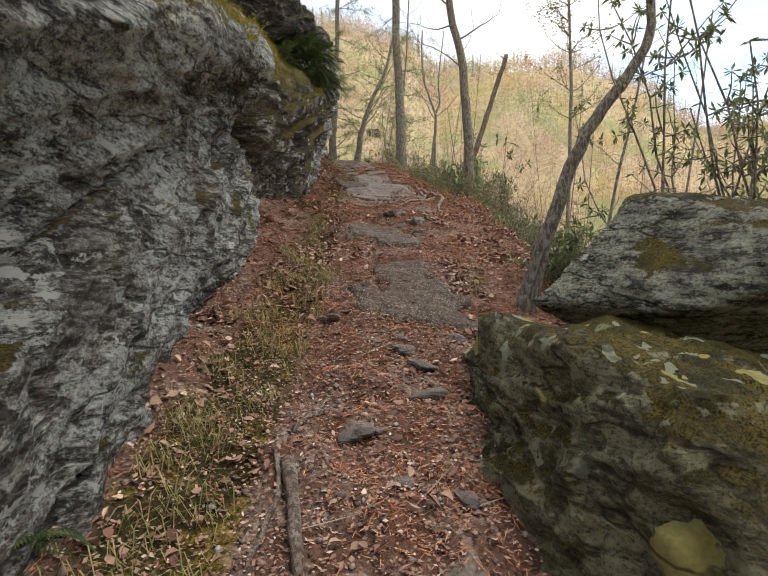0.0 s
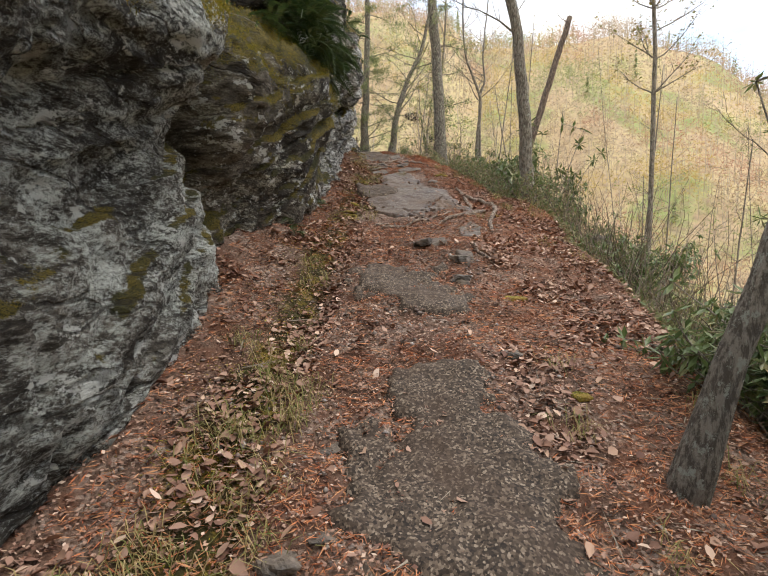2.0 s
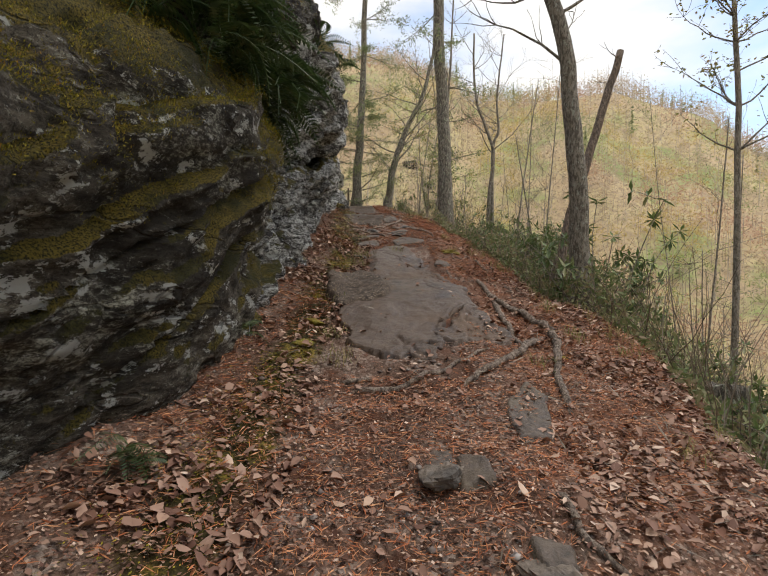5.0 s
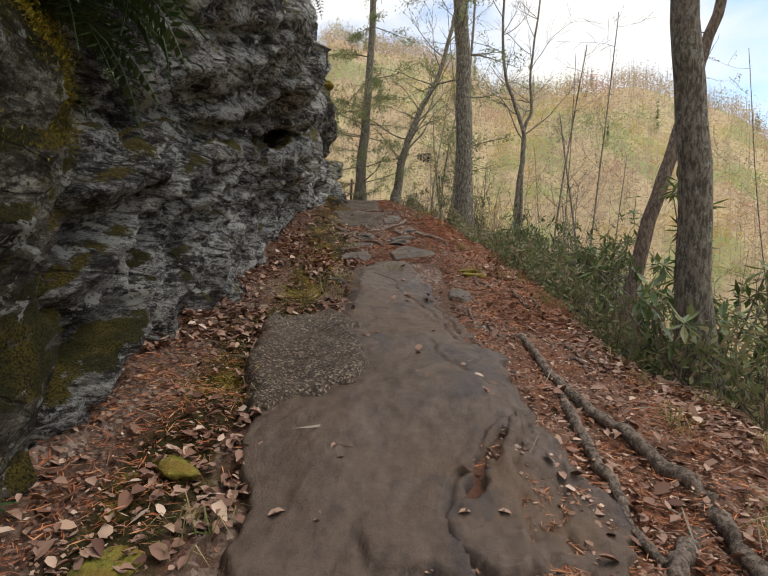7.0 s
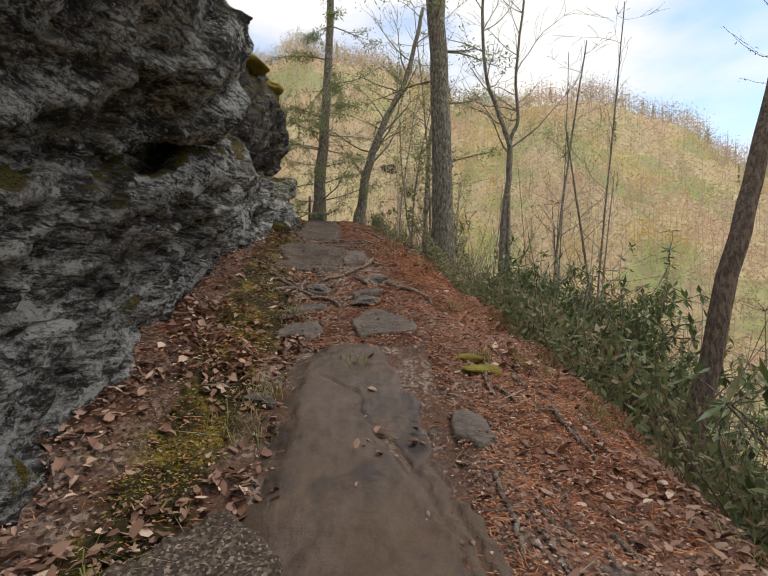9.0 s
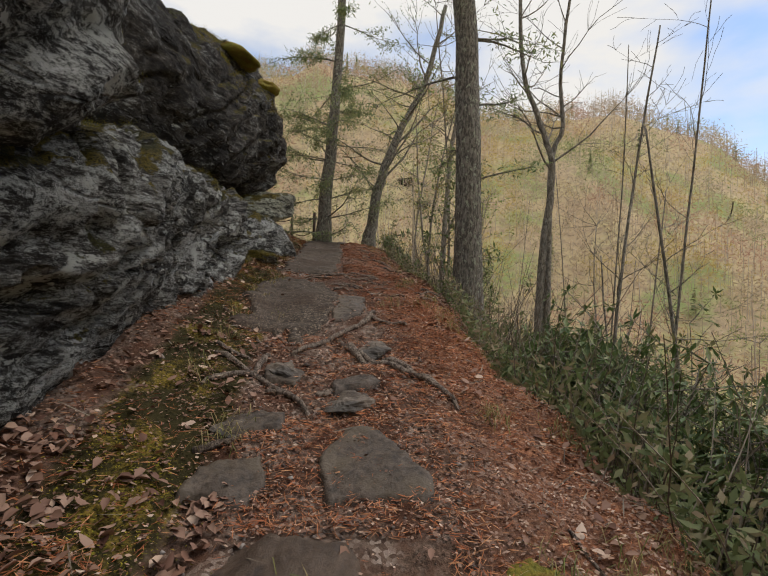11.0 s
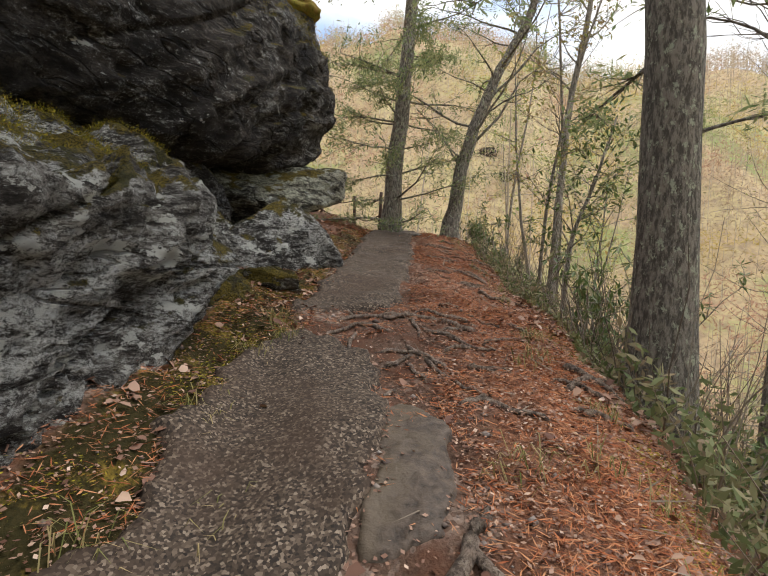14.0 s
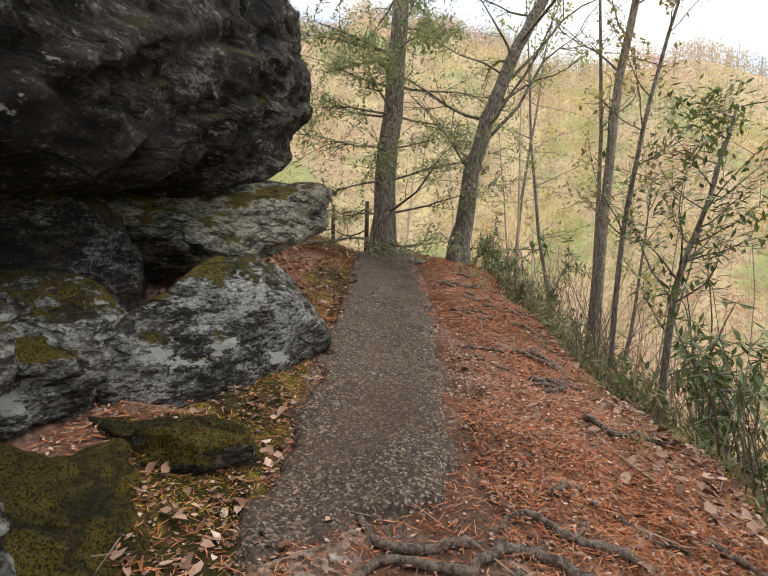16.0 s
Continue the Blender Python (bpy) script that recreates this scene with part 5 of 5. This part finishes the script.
scatter_mesh("leaf_debris", *needles(420000, 15, chip_weight, .008, .032, .0055, .02), LITTER, "crumbled brown leaf and bark fragments", "debris")


def ground_moss_weight(u, y, g):
    x = u + line_x(y)
    strip = np.exp(-((u + np.interp(y, [0, 8, 16, 26], [.85, .95, 1.0, .75])) / .22) ** 2) * np.interp(y, [1, 8, 9, 13, 14.5, 21, 23], [.25, .3, .8, .6, 1, 1, .2])
    rim = .8 * np.exp(-((u - np.interp(y, EDGE_Y, EDGE_U) + .05) / .14) ** 2) * (y > 16)
    return np.clip(strip + rim, 0, 1) * np.clip(.35 + 1.6 * fbm(x * 1.8, y * 1.8, 0, 3, 52), 0, 1)


scatter_mesh("ground_moss", *needles(900000, 25, ground_moss_weight, .008, .026, .0024, .02), MOSS, "rusty and yellow-green moss along the cliff foot", "moss")


def twig_weight(u, y, g):
    return np.where(u > .8, .9, .16)


scatter_mesh("fallen_twigs", *needles(5200, 6, twig_weight, .12, .5, .003, .03), TWIG, "thin fallen grey-brown twigs", "twigs")


def grit_weight(u, y, g):
    x = u + line_x(y)
    return np.where(np.abs(u) < .75, 1, .3) * np.interp(y, [0, 8, 10, 27], [1, .8, .2, .15]) * np.clip(.6 + 1.2 * fbm(x * 2, y * 2, 0, 3, 49), .1, 1)


def grit(n, seed):
    x, y, g = place(n, seed, grit_weight, u0=-1.4, u1=1.6)
    m = len(x)
    s = .006 + .022 * g.random(m) ** 4
    o = np.stack([x, y, ground_z(x, y) + s * .25], -1)
    oct_ = np.array([(1, 0, 0), (0, 1, 0), (-1, 0, 0), (0, -1, 0), (0, 0, .7), (0, 0, -.7)])
    V = (o[:, None, :] + oct_[None] * s[:, None, None] * g.uniform(.6, 1.3, (m, 6, 3))).reshape(-1, 3)
    b = np.arange(m)[:, None] * 6
    F = np.concatenate([b + np.array(q)[None] for q in ((0, 1, 4), (1, 2, 4), (2, 3, 4), (3, 0, 4), (1, 0, 5), (2, 1, 5), (3, 2, 5), (0, 3, 5))])
    return V, F


GRIT = island_material("grit", [(0, (.07, .05, .04)), (.5, (.17, .13, .11)), (.85, (.26, .22, .19)), (1, (.42, .39, .36))], .7)
scatter_mesh("grit", *grit(42000, 8), GRIT, "small loose pebbles and grit", "gravel")


def grass_blades(seed):
    r_ = random.Random(seed)
    g = Geo()
    spots = [(-.75, 2.0), (-.8, 2.7), (-.62, 3.2), (-.85, 3.4), (-.6, 4.3), (-.55, 4.9), (-.9, 1.7), (.95, 3.9), (1.1, 4.2), (.9, 4.9), (.95, 5.5), (-.75, 9.6), (-.85, 10.6), (-.62, 9.2), (.9, 9.3), (1.3, 10.6), (.5, 13.7), (1.35, 9.9), (-.4, 13.4), (-.3, 16.9)]
    for k in range(70):
        y = r_.uniform(1, 26)
        spots.append((float(line_x(y)) + r_.choice([r_.uniform(-1.0, -.6), float(np.interp(y, EDGE_Y, EDGE_U)) + r_.uniform(-.5, .1)]), y))
    for k in range(46):
        y = r_.uniform(.9, 5.5)
        spots.append((r_.uniform(-1.15, -.55), y))
    for x, y in spots:
        for b in range(r_.randrange(18, 40)):
            bx, by = x + r_.gauss(0, .06), y + r_.gauss(0, .06)
            t, l = r_.uniform(0, 6.28), r_.uniform(.08, .2)
            d = Vector((math.cos(t), math.sin(t), 0))
            s = Vector((-math.sin(t), math.cos(t), 0)) * .0022
            p = Vector((bx, by, gz(bx, by)))
            m1, m2 = p + d * l * .3 + Vector((0, 0, l * .55)), p + d * l * .85 + Vector((0, 0, l * r_.uniform(.2, .6)))
            g.add([p - s, p + s, m1 + s, m1 - s, m2], [(0, 1, 2, 3), (3, 2, 4)])
    return g


tagged(link("grass", grass_blades(12).mesh("grass"), GRASS), "sparse tufts of straw and green grass", "grass", kind="stuff")


# ---- evergreen shrubs ----
def shrub(label, x, y, height, spread, seed, stems=9, whorls=5, leaf_len=.105, leaf_w=.3, base=None, name="shrub"):
    """Crooked stems, each twig ending in whorls of long glossy leaves."""
    r_ = random.Random(seed)
    z = gz(x, y) if base is None else base
    top = new(name)
    top.location = (x, y, z - .05)
    gs, gl = Geo(), Geo()
    for k in range(stems):
        t = r_.uniform(0, 6.28)
        out = Vector((math.cos(t) * spread / height, math.sin(t) * spread / height, 1))
        lp = limb_path(r_, (r_.gauss(0, .12), r_.gauss(0, .12), 0), out, height * r_.uniform(.6, 1.1), 8, .2, .15)
        gs.tube(lp, [.016 * (1 - .7 * q / 8) for q in range(9)], 5, False)
        ends = [(lp[-1], lp[-1] - lp[-2])]
        for q in range(whorls):
            j = r_.randrange(3, 9)
            d = Vector((r_.uniform(-1, 1), r_.uniform(-1, 1), r_.uniform(-.1, .7)))
            tp = limb_path(r_, lp[j], d, r_.uniform(.15, .5), 4, .25, .2)
            gs.tube(tp, [.007, .006, .005, .004, .003], 4, False)
            ends.append((tp[-1], tp[-1] - tp[-2]))
            ends.append((tp[2], tp[2] - tp[1]))
        for p, d in ends:
            d = d.normalized()
            a0 = r_.uniform(0, 6.28)
            side0 = d.cross(Vector((.3, .2, .9))).normalized()
            side1 = d.cross(side0)
            for q in range(r_.randrange(6, 10)):
                a = a0 + q * .85
                o = side0 * math.cos(a) + side1 * math.sin(a)
                al = (o + d * r_.uniform(-.1, .5) + Vector((0, 0, -.25))).normalized()
                gl.leaf(p, al, al.cross(Vector((.1, .05, 1))).normalized(), leaf_len * r_.uniform(.6, 1.15), leaf_len * leaf_w, .2)
    link("stemwork", gs.mesh("stemwork", True), BARK_THIN, top)["kind"] = "stuff"
    link("foliage", gl.mesh("foliage"), EVERGREEN, top)
    return tagged(top, label, "shrub")


RH = "glossy dark green rhododendron with whorled leaves on the bank"
for k, (x, y, h, s) in enumerate([(1.2, 16.3, 1.3, .6), (1.05, 17.0, 1.0, .5), (1.5, 17.2, 1.7, .7), (1.55, 15.2, 1.5, .8), (1.9, 16.2, 2.1, .9), (2.5, 17.3, 1.9, 1.0), (1.25, 16.6, .9, .6), (2.9, 15.6, 1.8, 1.0), (1.8, 14.4, 1.1, .7), (3.3, 16.8, 2.2, 1.0), (2.4, 14.6, 1.3, .9),
                                  (2.2, 18.6, 1.9, .9), (1.75, 17.6, 1.3, .8), (3.0, 19.0, 2.6, 1.1), (2.6, 13.4, 1.0, .7), (3.4, 13.6, 1.6, 1), (2.8, 9.2, .8, .7), (3.2, 10.2, 1.2, .8), (3.4, 8.3, 1.0, .8), (2.3, 12.7, 1.4, .6), (2.0, 5.6, .7, .5), (2.5, 5.2, 1.0, .6), (2.7, 6.4, 1.0, .7)]):
    shrub(RH, x + (.3 if 12 < y < 18 else .1), y, h, s, 500 + k, stems=10 + k % 4, whorls=9, leaf_len=.125, leaf_w=.31)
shrub("rhododendron with long green leaves beside the trunk", 2.3, 12.2, 2.1, .45, 540, 6, 3, .17, .3)
shrub("rhododendron with long green leaves beside the trunk", 2.6, 12.3, 2.3, .5, 541, 6, 3, .17, .3)
shrub("small green seedling shrub rooted on the mossy rock", -2.15, 7.1, .5, .5, 545, 7, 5, .05, .4, base=4.35)
shrub("laurel with narrow leaves behind the perched rock", 2.75, 3.9, 4.3, .5, 542, 14, 12, .085, .3)
shrub("laurel with narrow leaves behind the perched rock", 3.15, 3.7, 4.1, .5, 543, 12, 12, .085, .3)
for k, (x, y, h, s) in enumerate([(-1.0, 26.2, 1.0, .4), (-.6, 25.2, .9, .4), (-.2, 24.6, 1.3, .5), (.9, 21.5, 1.9, .7), (1.3, 22.3, 2.3, .8), (.7, 20.6, 1.5, .5)]):
    shrub("open green shrub at the edge of the slope", x, y, h, s, 560 + k, 6, 4, .14, .3)


# dry brush along the rim
def brush(n, seed):
    r_ = random.Random(seed)
    g = Geo()
    for k in range(n):
        y = r_.uniform(4, 27)
        x = float(line_x(y) + np.interp(y, EDGE_Y, EDGE_U)) + r_.uniform(.1, 3.2)
        z = gz(x, y)
        h = r_.uniform(.4, 1.5)
        d = Vector((r_.uniform(-.5, .5), r_.uniform(-.5, .5), 1))
        g.tube(limb_path(r_, (x, y, z - .03), d, h, 5, .22, .0), [.005, .0045, .004, .003, .0025, .002], 3, False)
    return g


tagged(link("dry_brush", brush(4200, 4).mesh("dry_brush"), TWIG), "tangle of thin dry bare stems on the bank", "brush", kind="stuff")


def undergrowth(n, seed):
    g = np.random.default_rng(seed)
    y = g.uniform(3.5, 27, n)
    rim = line_x(y) + np.interp(y, EDGE_Y, EDGE_U)
    x = rim + .05 + 3.4 * g.random(n) ** 1.2
    h = np.clip(.35 + .45 * fbm(x * .9, y * .9, 0, 3, 71), 0, 1.1) * (.5 + .5 * np.clip((x - rim) / .8, 0, 1))
    c = np.stack([x, y, ground_z(x, y) + h * 1.3 * g.random(n)], -1)
    a = g.normal(size=(n, 3))
    a /= np.linalg.norm(a, axis=1, keepdims=True)
    b = np.cross(a, g.normal(size=(n, 3)))
    b /= np.linalg.norm(b, axis=1, keepdims=True) + 1e-6
    l = g.uniform(.02, .055, (n, 1))
    V = np.stack([c - a * l, c + b * l * .35, c + a * l, c - b * l * .35], 1).reshape(-1, 3)
    return V, np.arange(n)[:, None] * 4 + np.array([[0, 1, 2, 3]])


UNDER = island_material("undergrowth", [(0, (.1, .13, .05)), (.35, (.17, .2, .08)), (.6, (.26, .24, .12)), (.8, (.3, .22, .14)), (1, (.14, .19, .07))], .6, .3, .35)
scatter_mesh("undergrowth", *undergrowth(70000, 6), UNDER, "low tangled olive-green undergrowth on the bank", "undergrowth")


# ---- ferns under the ledge ----
def frond_mesh():
    g = Geo()
    for k in range(18):
        t = k / 17
        p = Vector((.42 * t, 0, .1 * math.sin(t * 2.4) - .28 * t * t))
        l = .11 * math.sin(math.pi * (t * .85 + .12))
        for s in (-1, 1):
            a = Vector((.35, s, -.25)).normalized()
            g.leaf(p, a, Vector((1, 0, 0)), l, .026, .1)
    g.tube([(.42 * t, 0, .1 * math.sin(t * 2.4) - .28 * t * t) for t in np.linspace(0, 1, 7)], [.003] * 7, 3, False)
    return g.mesh("frond")


FROND = frond_mesh()
FROND.materials.append(FERN)
fr = random.Random(3)


def fern(x, y, z, n, facing=0.0, big=1.0):
    top = new("fern")
    top.location = (x, y, z)
    for k in range(n):
        f = link("frond", FROND, None, top)
        s = big * fr.uniform(.7, 1.25)
        f.matrix_basis = pose(fr.uniform(-.05, .05), fr.uniform(-.12, .12), fr.uniform(-.04, .06), fr.uniform(-25, 25), fr.uniform(-35, 35), facing + fr.uniform(-95, 95)) @ Matrix.Diagonal((s, s, s, 1))
    return tagged(top, "dark evergreen fern hanging from the rock ledge", "fern", "ferns on the ledge")


for k in range(22):
    fern(-1.55 + fr.uniform(-.25, .45), 8.2 + k * .09 + fr.uniform(-.1, .1), 4.75 + fr.uniform(-.45, .3), 11, -20)
for k in range(6):
    fern(-1.5 + fr.uniform(-.1, .15), 10.5 + k * .5, 6.0 + k * .08, 8, -10, .8)
for x, y in ((-1.25, 1.6), (-1.35, 9.2), (-1.3, 7.6)):
    fern(x, y, gz(x, y) + .05, 7, 0, .5)


# ---- moss cushions, stump, fence ----
CUSHION = two_tone("cushion_moss", (.1, .1, .015), (.27, .22, .03), 45, .95, bump=.8, dist=.02, c=(.18, .12, .02))
for k, (x, y, w) in enumerate([(.5, 13.55, .3), (.42, 13.75, .25), (.88, 6.7, .18), (-.02, 21.4, .2), (.1, 20.6, .22), (1.0, 5.2, .13), (1.1, 9.5, .12), (-1.45, 16.5, .25), (-1.6, 17.3, .2), (-.95, 9.4, .2), (-1.0, 9.9, .22), (-.4, 22.6, .2)]):
    b_ = boulder("moss_cushion", "soft yellow-green cushion of moss on the ground", (x, y, gz(x, y)), (w, w * 1.3, w * .3), CUSHION, 600 + k, 5, (0, 0, 40 * k), w * .06, 30, "moss")
for k, (x, y, z, w) in enumerate([(-2.5, 15.5, 5.5, .75), (-2.75, 16.1, 5.55, .7), (-3.2, 19.8, 8.45, .8), (-3.1, 20.8, 8.35, .7), (-2.35, 13.6, 6.95, .7), (-1.95, 12.2, 6.75, .6)]):
    boulder("moss_mat", "thick orange-green moss mat on a rock ledge", (x, y, z), (w, w * 1.6, .24), CUSHION, 640 + k, 5, (0, 12, 30 * k), .05, 40, "moss")


def stump(x, y, h, r):
    g = Geo()
    rr_ = random.Random(9)
    z = gz(x, y)
    g.tube([(0, 0, -.3), (0, 0, 0), (.01, 0, h * .5), (.02, .01, h)], [r * 1.4, r * 1.2, r, r * .95], 14)
    for i in range(14):
        v = g.v[3 * 14 + i]
        g.v[3 * 14 + i] = v + Vector((0, 0, rr_.uniform(-.06, .05)))
    ob = link("tree_stump", g.mesh("tree_stump"), BARK_DARK)
    ob.location = (x, y, z)
    return tagged(ob, "rotting dark tree stump at the top of the bank", "stump")


stump(2.75, 10.15, .45, .17)


def fence():
    top = new("cable_fence")
    top.location = (-3.08, 26.4, gz(-3.08, 26.4))
    spots = [(-3.08, 26.4, 1.0), (-4.0, 27.4, .85), (-5.2, 28.3, .85)]
    tops = []
    for x, y, h in spots:
        z = gz(x, y)
        g = Geo()
        p = Vector((x, y, z)) - top.location
        g.tube([p + Vector((0, 0, -.2)), p + Vector((0, 0, h * .5)), p + Vector((0, 0, h))], [.045, .043, .04], 8)
        link("post", g.mesh("post", True), RUST, top)
        tops.append(p + Vector((0, 0, h * .88)))
    for a, b in zip(tops, tops[1:]):
        for drop in (0, -.4):
            g = Geo()
            g.tube([a.lerp(b, t) + Vector((0, 0, drop - .14 * math.sin(math.pi * t))) for t in np.linspace(0, 1, 9)], [.014] * 9, 5)
            link("cable", g.mesh("cable", True), RUST, top)
    return tagged(top, "rusty iron posts with sagging cable at the drop", "fence")


fence()
